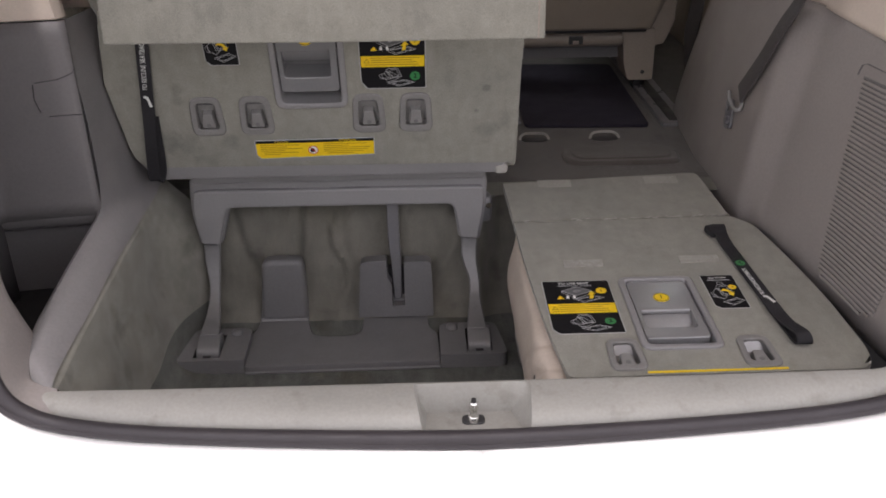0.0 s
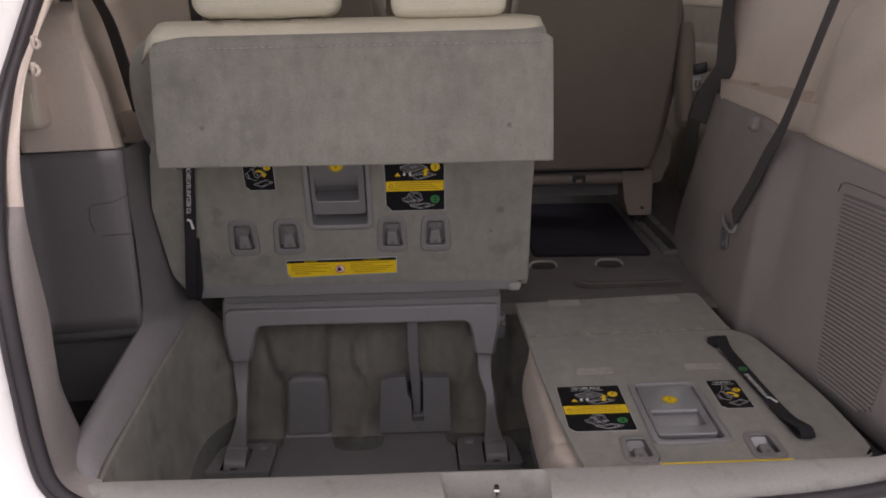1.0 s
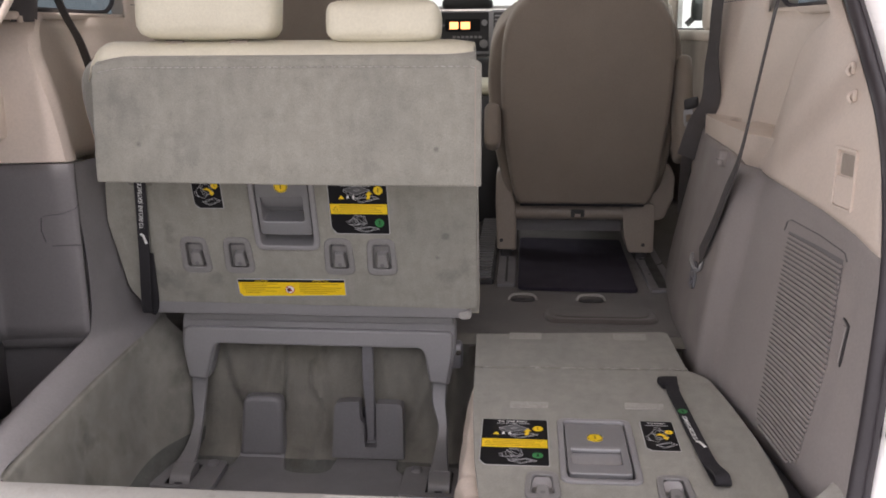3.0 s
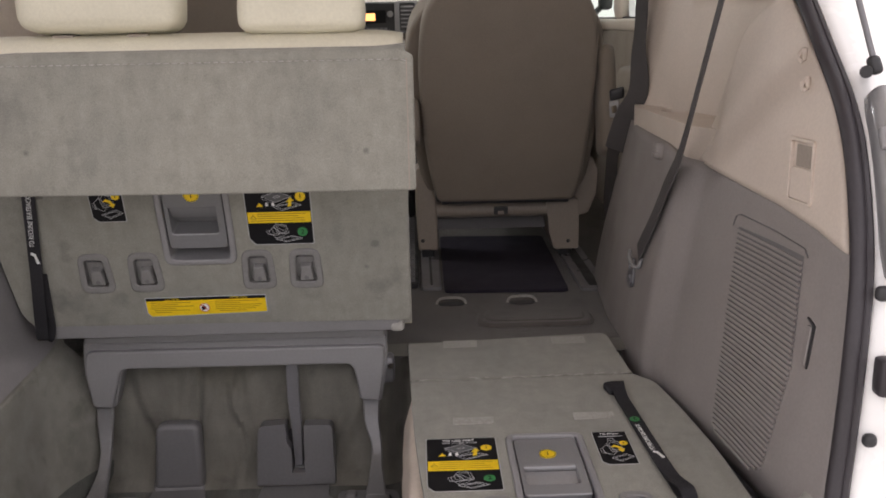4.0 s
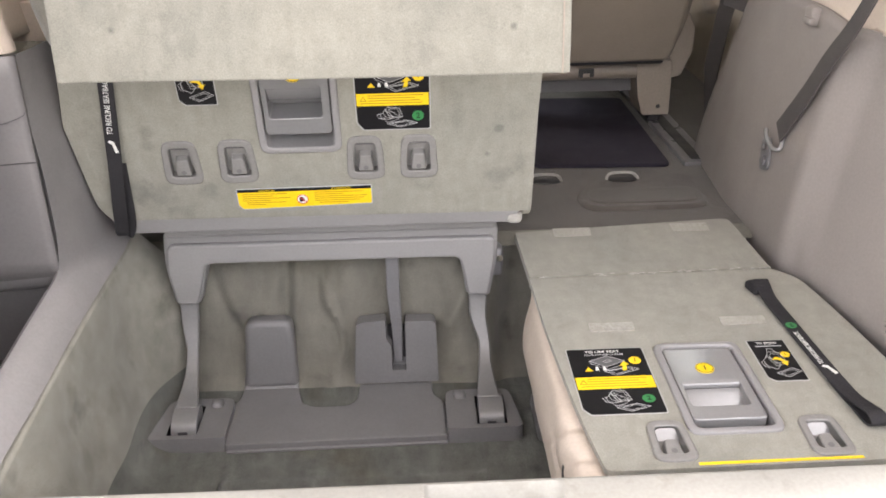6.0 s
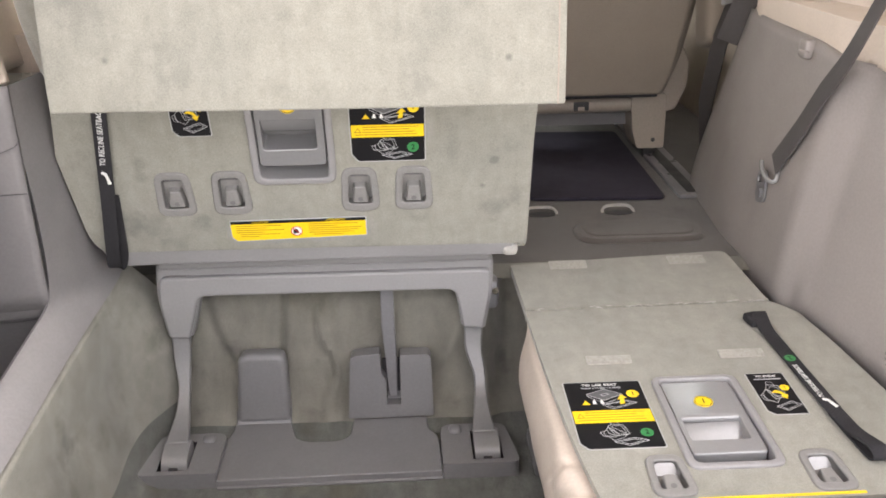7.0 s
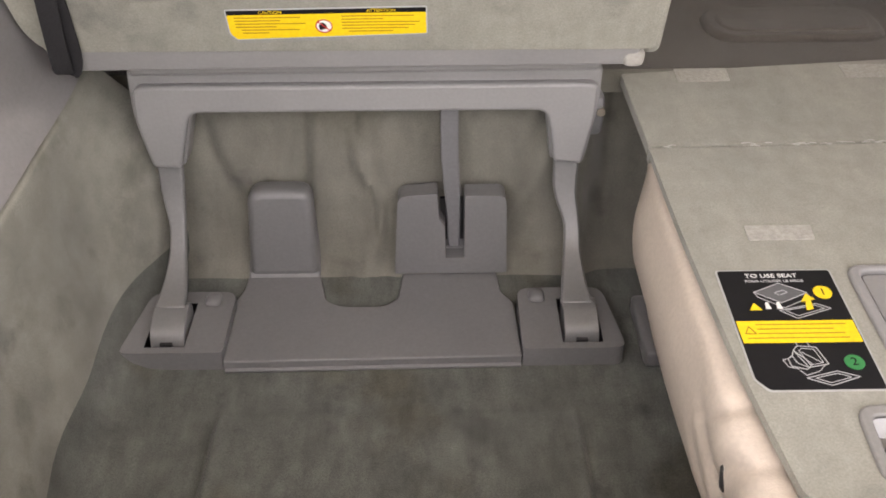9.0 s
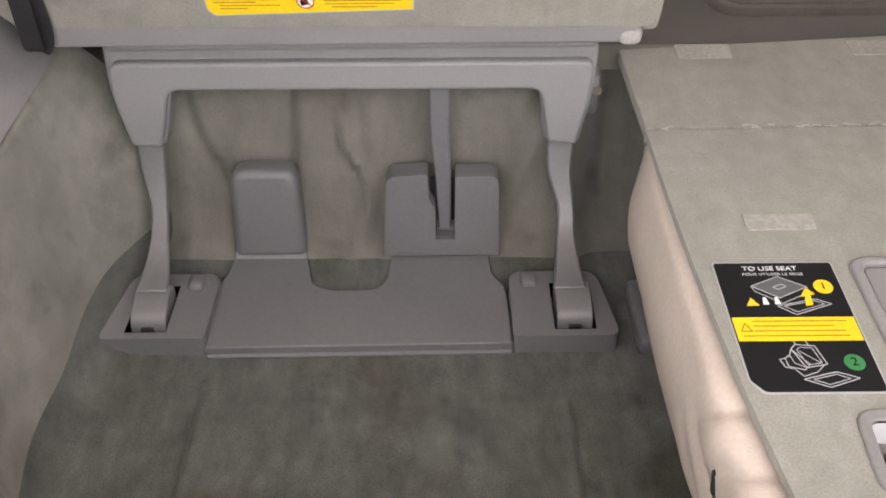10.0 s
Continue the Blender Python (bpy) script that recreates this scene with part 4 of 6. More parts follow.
def seat_label(m, u0, u1, v0, v1, parent, flip=1):
    """The large black label with a yellow band, two drawings, a yellow 1 and a green 2."""
    c = 0.01
    pts = [(u0 + c, v0), (u1, v0), (u1, v1), (u0, v1), (u0, v0 + c * 1.3)]
    rim = part("instruction_label", prism(m, rounded([(u0 + c - 0.002, v0 - 0.0018), (u1 + 0.0018, v0 - 0.0018), (u1 + 0.0018, v1 + 0.0018), (u0 - 0.0018, v1 + 0.0018), (u0 - 0.0018, v0 + c * 1.3)], 0.004), 0.0, 0.0006), LABEL_RIM, parent, "black and yellow instruction label")
    part("black_field", prism(m, rounded(pts, 0.003), 0.0006, 0.001), BLACK_VINYL, rim)
    h = v1 - v0
    va, vb = v0 + 0.362 * h, v0 + 0.543 * h
    part("yellow_band", prism(m, rect(u0 + 0.001, u1 - 0.001, va, vb), 0.001, 0.0014), YELLOW_VINYL, rim)
    bars = bmesh.new()
    for k, (x, e) in enumerate(((0.16, 0.92), (0.16, 0.8), (0.16, 0.88), (0.06, 0.9))):
        v = vb - 0.0355 * h - k * 0.0375 * h
        prism(m, rect(u0 + x * (u1 - u0), u0 + e * (u1 - u0), v, v + 0.0013), 0.0014, 0.0016, bm=bars)
    part("small_print", bars, BROWN_INK, rim)
    outline(m, [(u0 + 0.006, va + 0.073 * h), (u0 + 0.016, va + 0.073 * h), (u0 + 0.011, va + 0.134 * h)], rim, "warning_sign", BROWN_INK, 0.0012, 0.0017)
    um = (u0 + u1) / 2
    lettering("heading", "TO USE SEAT", local(m, um - 0.004, v1 - 0.008, 0.0012), 0.0078, WHITE_VINYL, rim, stretch=1.15)
    lettering("subheading", "POUR UTILISER LE SIEGE", local(m, um - 0.003, v1 - 0.0158, 0.0012), 0.0047, GREY_VINYL, rim, stretch=1.15)
    folded_drawing(m, u0, v0, h, rim)
    upright_drawing(m, u0, v0, h, rim)
    for (a, b, col, tx, tc) in ((0.854, 0.79, YELLOW_VINYL, "1", BLACK_VINYL), (0.84, 0.2, GREEN_VINYL, "2", BLACK_VINYL)):
        u, v = u0 + a * (u1 - u0), v0 + b * h
        d = part("number_disc", disc(m, u, v, 0.009, 0.001, 0.0017), col, rim)
        lettering("number", tx, local(m, u, v, 0.0019), 0.013, tc, rim)
    part("arrow", prism(m, [(u0 + a, v0 + b * h) for a, b in ((0.073, 0.63), (0.08, 0.64), (0.081, 0.72), (0.0855, 0.725), (0.079, 0.78), (0.071, 0.705), (0.0755, 0.71))], 0.0015, 0.0019), YELLOW_VINYL, rim)
    for k in (0.037, 0.048):
        part("bolt_picture", prism(m, [(u0 + k - 0.0028, v0 + 0.645 * h), (u0 + k + 0.0028, v0 + 0.645 * h), (u0 + k + 0.0014, v0 + 0.705 * h), (u0 + k - 0.0014, v0 + 0.7 * h)], 0.0015, 0.0018), WHITE_VINYL, rim)
    part("caution_triangle", prism(m, [(u0 + 0.0185, v0 + 0.635 * h), (u0 + 0.0305, v0 + 0.635 * h), (u0 + 0.0245, v0 + 0.7 * h)], 0.0015, 0.0018), YELLOW_VINYL, rim)
    return rim


def stow_label(m, u0, u1, v0, v1, parent):
    c = 0.009
    rim = part("stow_label", prism(m, rounded([(u0 + c - 0.002, v0 - 0.0016), (u1 + 0.0016, v0 - 0.0016), (u1 + 0.0016, v1 + 0.0016), (u0 - 0.0016, v1 + 0.0016), (u0 - 0.0016, v0 + c)], 0.003), 0.0, 0.0006), LABEL_RIM, parent, "small black instruction label")
    part("black_field", prism(m, rounded([(u0 + c, v0), (u1, v0), (u1, v1), (u0, v1), (u0, v0 + c)], 0.002), 0.0006, 0.001), BLACK_VINYL, rim)
    um, h = (u0 + u1) / 2, v1 - v0
    lettering("heading", "TO STOW", local(m, um, v1 - 0.008, 0.0012), 0.0068, WHITE_VINYL, rim)
    part("subheading", prism(m, rect(um - 0.02, um + 0.02, v1 - 0.0165, v1 - 0.0145), 0.001, 0.0013), GREY_VINYL, rim)
    for nm, pts, width in (("drawn_back", [(0.016, 0.6), (0.021, 0.71), (0.037, 0.67), (0.041, 0.4), (0.021, 0.35)], 0.0008), ("drawn_back_frame", [(0.02, 0.58), (0.024, 0.66), (0.034, 0.63), (0.037, 0.44), (0.023, 0.4)], 0.0006),
                           ("drawn_headrest", [(0.021, 0.71), (0.022, 0.78), (0.03, 0.775), (0.032, 0.685)], 0.0007), ("drawn_cushion", [(0.016, 0.6), (0.007, 0.48), (0.008, 0.35), (0.021, 0.26), (0.029, 0.38)], 0.0008),
                           ("drawn_armrest", [(0.007, 0.48), (0.003, 0.45), (0.005, 0.33), (0.01, 0.31)], 0.0006), ("drawn_tray", [(0.016, 0.17), (0.042, 0.29), (0.053, 0.2), (0.03, 0.07)], 0.0008), ("drawn_tray_inner", [(0.021, 0.17), (0.041, 0.25), (0.048, 0.2), (0.03, 0.1)], 0.0006)):
        printed(m, u0, v0, h, rim, nm, pts, width)
    part("number_disc", disc(m, um + 0.017, v0 + 0.62 * h, 0.0068, 0.001, 0.0017), YELLOW_VINYL, rim)
    lettering("number", "1", local(m, um + 0.017, v0 + 0.62 * h, 0.0019), 0.01, BLACK_VINYL, rim)
    part("arrow", prism(m, [(um - 0.007, v0 + 0.5 * h), (um + 0.0, v0 + 0.56 * h), (um + 0.008, v0 + 0.52 * h), (um + 0.012, v0 + 0.44 * h), (um + 0.0155, v0 + 0.45 * h), (um + 0.0105, v0 + 0.34 * h), (um + 0.004, v0 + 0.41 * h), (um + 0.0075, v0 + 0.43 * h), (um + 0.004, v0 + 0.48 * h), (um - 0.001, v0 + 0.5 * h)], 0.0014, 0.0018), YELLOW_VINYL, rim)
    return rim


def handle_disc(m, u, v, w, parent):
    d = part("number_disc", disc(m, u, v, 0.0135, w, w + 0.0008, 28), YELLOW_VINYL, parent, "round yellow sticker")
    outline(m, [(u + 0.012 * math.cos(a), v + 0.012 * math.sin(a)) for a in steps(0, 2 * math.pi, 24)[:-1]], d, "ring", BLACK_VINYL, 0.0009, w + 0.0012)
    lettering("number", "1", local(m, u, v, w + 0.0012), 0.016, BLACK_VINYL, d)


# ---------------------------------------------------------------- the upright third row seat
SB = basis((0, 0.487, 0.17), (1, 0, 0), (0, -0.2917, 0.9565))
seat = thing("third_row_seat", (-0.25, 0.55, -0.245), "upright third row bench seat, grey carpeted back and cream headrests", "car seat", "third row seats")
handle_hole = rounded(rect(-0.3305, -0.2055, 0.1025, 0.3095), 0.014)
anchors_u = (-0.462, -0.373, -0.168, -0.082)
anchor_holes = [rounded(rect(u - 0.023, u + 0.023, 0.05, 0.117), 0.01) for u in anchors_u]
back_rim = rounded([(-0.6, -0.03), (0.1, -0.036), (0.112, 0.3), (-0.606, 0.3), (-0.63, 0.16), (-0.617, 0.0)], [0.02, 0.008, 0, 0, 0.0, 0.02])
part("back_panel", plate(SB, back_rim, [handle_hole, *anchor_holes], 0.0, -0.05), SEAT_CARPET, seat, "grey beige carpet with dark stains", bevel=0.006, steps=3)


def back_upper(x, k):
    # rear face above the panel, top roll and front face of the backrest
    pr = [(0.4035, 0.445), (0.385, 0.5), (0.352, 0.56), (0.318, 0.61), (0.3, 0.635), (0.3, 0.648), (0.315, 0.662), (0.345, 0.67), (0.375, 0.665), (0.4, 0.645), (0.43, 0.58), (0.47, 0.45), (0.55, 0.2), (0.57, 0.14), (0.53, 0.12)]
    y, z = pr[int(k)]
    u = (x + 0.255) / 0.365
    r = max(0.0, abs(u) - 0.82) / 0.18
    drop = 0.0
    if u < 0:
        drop = 0.075 * r ** 2.2
    else:
        drop = 0.006 * r ** 2.5
    f = min(1.0, max(0.0, (z - 0.45) / 0.2))
    return Vector((x + (0.026 if u < 0 else 0.0) * max(0.0, -u) ** 3 * f, y + (0.75 * drop * f if k < 8 else 0.0), z - drop * f))


part("backrest", surface(back_upper, steps(-0.6, 0.108, 46), range(4, 15)), CREAM_LEATHER, seat, "cream leather backrest cushion", solid=0.004, sharp=60, face=(0, -1, 1))
part("upper_back_panel", surface(back_upper, steps(-0.6, 0.108, 46), range(5)), SEAT_CARPET, seat, "grey beige carpet", solid=0.004, sharp=60, face=(0, -1, 1))
side_rim = [(0.404, 0.445), (0.3, 0.63), (0.31, 0.655), (0.345, 0.668), (0.4, 0.645), (0.47, 0.45), (0.56, 0.17), (0.52, 0.12), (0.498, 0.135)]
mside = basis((0.104, 0, 0), (0, 1, 0), (0, 0, 1))
part("side_panel", prism(mside, rounded(side_rim, 0.01), -0.012, 0.004), SEAT_CARPET, seat, "grey carpeted side", bevel=0.004)


def outer_side(k, z):
    # carpet rounding from the rear face to the outer flank
    back = interp(z, (0.4, 0.445, 0.5, 0.56, 0.61, 0.635, 0.65), (0.418, 0.4035, 0.385, 0.352, 0.318, 0.306, 0.32))
    out = interp(z, (0.4, 0.431, 0.46, 0.5, 0.53, 0.56, 0.58, 0.6, 0.62, 0.635, 0.65, 0.66), (0.61, 0.624, 0.634, 0.638, 0.637, 0.634, 0.629, 0.622, 0.611, 0.598, 0.58, 0.555))
    if k <= 0:
        return Vector((-out + 0.05 - 0.05 * k, back - 0.002, z))
    a = min(1.0, k) * math.pi / 2
    return Vector((-out + 0.05 - 0.05 * math.sin(a), back - 0.002 + 0.075 * (1 - math.cos(a)) + 0.06 * max(0.0, k - 1), z))


part("side_panel", surface(outer_side, [-0.8, -0.4, 0] + [0.1 * i for i in range(1, 11)] + [1.5, 2.0], steps(0.4, 0.648, 25)), SEAT_CARPET, seat, "grey carpeted rounded side", solid=0.004, sharp=70, face=(-1, -1, 0))
# rounded carpet edge on the outer side
edge = [SB @ Vector(p) for p in ((-0.585, -0.03, -0.02), (-0.597, 0.0, -0.022), (-0.606, 0.08, -0.022), (-0.611, 0.16, -0.022), (-0.598, 0.26, -0.026))]
part("side_roll", tube(smooth(edge, 4), 0.0225, 14), SEAT_CARPET, seat, "grey carpeted rounded side")
# hanging flap


def flap_face(u, v):
    return Vector((u, 0.262 + 0.022 * v ** 1.5 + 0.003 * math.sin(u * 9) * (1 - v), 0.4285 + (0.2165 - 0.011 * (max(0.0, -0.5 - u) / 0.058) ** 1.15 - 0.01 * (max(0.0, u - 0.1) / 0.024) ** 2) * v + 0.006 * (-u) * (1 - v) * 0.9))


fl_b = bmesh.new()
us, vs = steps(-0.558, 0.124, 60), steps(0, 1, 8)
surface(flap_face, us, vs, bm=fl_b)
flap = part("flap", fl_b, SEAT_CARPET, seat, "stiff grey carpeted flap hanging over the seat back", solid=0.012, face=(0, -1, 0), bevel=0.003)
part("flap_hinge", surface(lambda x, k: Vector((x, (0.284, 0.29, 0.31, 0.325)[int(k)], (0.643, 0.648, 0.6535, 0.657)[int(k)] - 0.011 * (max(0.0, -0.5 - x) / 0.058) ** 1.15)), steps(-0.552, 0.112, 30), range(4)), SEAT_CARPET, seat, solid=0.003, face=(0, 0, 1))
st = bmesh.new()
for x in [-0.545 + 0.0125 * i for i in range(53)]:
    p = flap_face(x, 0.93)
    q = flap_face(x + 0.008, 0.93)
    sweep([p + Vector((0, -0.001, 0)), q + Vector((0, -0.001, 0))], (0.0014, 0.001), (0, -1, 0), bm=st)
tagged(part("stitching", st, VELCRO, flap), kind="stuff")
part("side_seam", sweep([flap_face(0.1135, v) + Vector((0, -0.0004, 0)) for v in steps(0.0, 0.95, 8)], (0.0022, 0.0012), (0, -1, 0)), BEIGE_PLASTIC, flap)
# lower trim strip, pivot cap
part("lower_trim", prism(SB, rounded([(-0.578, -0.062), (0.078, -0.062), (0.09, -0.03), (-0.59, -0.026)], 0.008), -0.04, -0.002), GREY_PLASTIC, seat, bevel=0.003)
part("pivot_cap", rounded_box(Matrix.Translation((0.08, 0.52, 0.121)), (0.014, 0.02, 0.012), 0.01, 6), VELCRO, seat)
pull_handle(SB, -0.333, -0.203, 0.1, 0.312, seat)
handle_disc(SB, -0.268, 0.241, 0.0, seat)
for u in anchors_u:
    anchor(SB, u, 0.0855, seat, 0.063, 0.084)
seat_label(SB, -0.176, -0.063, 0.139, 0.259, seat)
stow_label(SB, -0.443, -0.387, 0.193, 0.272, seat)
# yellow caution label with two columns of small print
cl = part("caution_label", prism(SB, rounded([(-0.378, -0.014), (-0.161, -0.008), (-0.161, 0.031), (-0.385, 0.029), (-0.385, -0.005)], 0.003), 0.0, 0.0007), GREY_VINYL, seat, "yellow caution label")
part("yellow_field", prism(SB, rounded([(-0.377, -0.0125), (-0.1625, -0.0065), (-0.1625, 0.0235), (-0.3835, 0.0215), (-0.3835, -0.004)], 0.002), 0.0007, 0.0011), YELLOW_VINYL, cl)
part("black_heading", prism(SB, [(-0.3835, 0.0215), (-0.1625, 0.0235), (-0.1625, 0.0295), (-0.3835, 0.0275)], 0.0007, 0.0011), BLACK_VINYL, cl)
lettering("heading", "CAUTION", local(SB, -0.335, 0.0247, 0.0012), 0.0058, YELLOW_VINYL, cl)
lettering("heading", "ATTENTION", local(SB, -0.212, 0.0262, 0.0012), 0.0058, YELLOW_VINYL, cl)
bars = bmesh.new()
for k in range(6):
    v = 0.0172 - 0.0043 * k
    for a, b in ((-0.376 if k < 4 else -0.37, (-0.302, -0.325, -0.297, -0.33, -0.305, -0.34)[k]), (-0.257 if k < 5 else -0.25, (-0.176, -0.21, -0.17, -0.175, -0.182, -0.2)[k])):
        prism(SB, rect(a, b, v + (a + 0.376) * 0.009, v + 0.0013 + (a + 0.376) * 0.009), 0.0011, 0.0013, bm=bars)
part("small_print", bars, BROWN_INK, cl)
part("pictogram", disc(SB, -0.277, 0.0055, 0.0095, 0.0011, 0.0015), WHITE_VINYL, cl)
part("pictogram_shape", prism(SB, [(-0.282, 0.0), (-0.273, 0.002), (-0.275, 0.008), (-0.279, 0.011), (-0.283, 0.006)], 0.0015, 0.0018), BLACK_VINYL, cl)
outline(SB, [(-0.277 + 0.009 * math.cos(a), 0.0055 + 0.009 * math.sin(a)) for a in steps(0, 2 * math.pi, 22)[:-1]], cl, "pictogram_ring", RED_INK, 0.0013, 0.0019)
part("pictogram_slash", prism(SB, [(-0.2838, 0.0113), (-0.2828, 0.0123), (-0.2702, -0.0003), (-0.2712, -0.0013)], 0.0018, 0.002), RED_INK, cl)

# pull strap hanging down the back
ps = [SB @ Vector(p) for p in ((-0.53, 0.33, 0.006), (-0.54, 0.27, 0.006), (-0.55, 0.197, 0.007), (-0.5575, 0.14, 0.009), (-0.565, 0.081, 0.012), (-0.575, 0.013, 0.015), (-0.581, -0.033, 0.017), (-0.582, -0.045, 0.016), (-0.58, -0.051, 0.012),
                               (-0.575, -0.046, 0.007), (-0.569, -0.02, 0.005), (-0.564, 0.04, 0.004), (-0.56, 0.09, 0.003))]
strap = part("pull_strap", sweep(smooth(ps, 4), (0.0225, 0.002), across=(-1, 0, 0)), BLACK_WEB, seat, "black woven pull strap", bevel=0.0006)
lettering("strap_text", "TO RECLINE SEATBACK", local(SB, -0.5497, 0.2, 0.0094, 81.5) @ Matrix.Rotation(radians(2.4), 4, "Y"), 0.0118, WHITE_VINYL, strap, stretch=0.8)
part("strap_arrow", prism(local(SB, -0.559, 0.128, 0.0115, 82), [(-0.012, -0.004), (0.004, 0.0), (0.008, 0.006), (0.012, 0.004), (0.009, -0.003), (-0.01, -0.009)], 0, 0.0006), WHITE_VINYL, strap)
# headrests
for u0, u1, z0, z1, yy in ((-0.487, -0.238, 0.677, 0.875, 0.36), (-0.147, 0.046, 0.669, 0.736, 0.36)):
    h = part("headrest", rounded_box(Matrix.Translation(((u0 + u1) / 2, yy, (z0 + z1) / 2)) @ Matrix.Rotation(radians(-8), 4, "X"), ((u1 - u0) / 2, 0.045, (z1 - z0) / 2), 0.024 if z1 > 0.8 else 0.017, 10, puff=0.004), CREAM_LEATHER, seat, "cream leather headrest")
    for k in (0.25, 0.72):
        x = u0 + k * (u1 - u0)
        part("post", tube([(x, 0.355, 0.66), (x, 0.36, z0 + 0.02)], 0.006, 10), CHROME, h)
        part("guide", rounded_box(Matrix.Translation((x, 0.345, 0.669)), (0.018, 0.014, 0.006), 0.005, 5), BEIGE_PLASTIC, h)
part("seat_cushion", rounded_box(Matrix.Translation((-0.285, 0.77, 0.2)), (0.355, 0.2, 0.07), 0.04, 8, puff=0.01), CREAM_LEATHER, seat, "cream leather seat cushion")

# grey plastic frame under the seat
YF = basis((0, 0.556, 0), (1, 0, 0), (0, 0, 1))
fr = rounded([(-0.54, 0.088), (-0.545, 0.02), (-0.535, -0.052), (-0.49, -0.054), (-0.475, 0.0), (-0.467, 0.031), (-0.015, 0.029), (-0.008, 0.0), (-0.002, -0.05), (0.043, -0.056), (0.056, 0.02), (0.057, 0.082)],
             [0.006, 0.02, 0.004, 0.004, 0.02, 0.016, 0.016, 0.02, 0.004, 0.004, 0.02, 0.006])
part("support_frame", prism(YF, fr, -0.045, -0.006), GREY_PLASTIC, seat, "grey plastic frame cover", bevel=0.005, steps=3)
fr2 = rounded([(-0.534, 0.068), (-0.54, 0.02), (-0.53, -0.05), (-0.493, -0.052), (-0.478, 0.0), (-0.469, 0.03), (-0.013, 0.028), (-0.006, 0.0), (0.001, -0.048), (0.039, -0.053), (0.051, 0.02), (0.052, 0.066)],
              [0.014, 0.02, 0.006, 0.006, 0.02, 0.016, 0.016, 0.02, 0.006, 0.006, 0.02, 0.014])
part("frame_bead", prism(YF, fr2, -0.02, 0.006), GREY_PLASTIC, seat, bevel=0.0115, steps=5)
part("frame_lip", prism(YF, rounded(rect(-0.536, 0.054, 0.08, 0.098), 0.006), -0.03, 0.0), GREY_PLASTIC, seat, bevel=0.005, steps=3)
for xa, xb in ((-0.514, -0.511), (0.021, 0.03)):
    pts = smooth([(xa, 0.575, -0.03), (xa, 0.572, -0.06), (xa, 0.56, -0.1), (xb, 0.54, -0.14), (xb, 0.512, -0.172), (xb, 0.475, -0.194), (xb, 0.438, -0.203)], 5)
    szs = [(interp(i / (len(pts) - 1), (0, 0.3, 0.5, 0.66, 0.85, 1), (0.036, 0.032, 0.021, 0.023, 0.034, 0.043)), 0.012) for i in range(len(pts))]
    ups = [Vector((0, -0.75, 0.66)) for p in pts]
    arm = part("arm", sweep(pts, (0.03, 0.012), ups, sizes=szs), ARM_PAINT, seat, "grey painted steel arm", bevel=0.003)
    part("knuckle", prism(basis((xb + 0.003, 0, 0), (0, 1, 0), (0, 0, 1)), rounded([(0.39, -0.243), (0.452, -0.243), (0.456, -0.2), (0.43, -0.197), (0.398, -0.209)], [0.002, 0.002, 0.01, 0.012, 0.012]), -0.0225, 0.0225), ARM_PAINT, arm, bevel=0.0015)
    part("knuckle_gap", box(xb - 0.005, xb + 0.01, 0.3875, 0.392, -0.226, -0.218), BLACK_PLASTIC, arm)
part("strut", sweep([(-0.136, 0.575, 0.04), (-0.136, 0.574, -0.05), (-0.132, 0.568, -0.12), (-0.131, 0.56, -0.19)], (0.024, 0.012), (0, -1, 0), sizes=[(0.024, 0.012), (0.024, 0.012), (0.021, 0.012), (0.016, 0.012)]), STEEL, seat, "grey steel strut", bevel=0.002)
part("bolt", tube([(0.062, 0.585, 0.012), (0.062, 0.573, 0.012)], 0.006, 10), CHROME, seat)
part("side_bracket", rounded_box(Matrix.Translation((0.04, 0.6, 0.0)), (0.03, 0.02, 0.03), 0.012, 5), STEEL, seat)

# ---------------------------------------------------------------- floor cover with hinge bases
cover = thing("seat_mount", (-0.24, 0.43, -0.245), "grey plastic seat mount cover with upright tabs on well floor", "seat mount")
plan = rounded([(-0.432, 0.366), (-0.046, 0.371), (-0.05, 0.48), (-0.068, 0.5), (-0.07, 0.552), (-0.205, 0.555), (-0.21, 0.49), (-0.226, 0.472), (-0.286, 0.472), (-0.31, 0.484), (-0.325, 0.552), (-0.425, 0.553), (-0.428, 0.505), (-0.44, 0.48)],
               [0.003, 0.003, 0.02, 0.02, 0.0, 0.0, 0.012, 0.012, 0.012, 0.012, 0, 0, 0.02, 0.02])
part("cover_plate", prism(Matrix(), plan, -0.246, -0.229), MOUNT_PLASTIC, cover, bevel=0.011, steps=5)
part("cover_lip", sweep([(-0.431, 0.365, -0.2436), (-0.24, 0.3675, -0.2436), (-0.047, 0.37, -0.2436)], (0.006, 0.0045), (0, -0.4, 1)), MOUNT_PLASTIC, cover, bevel=0.0012)


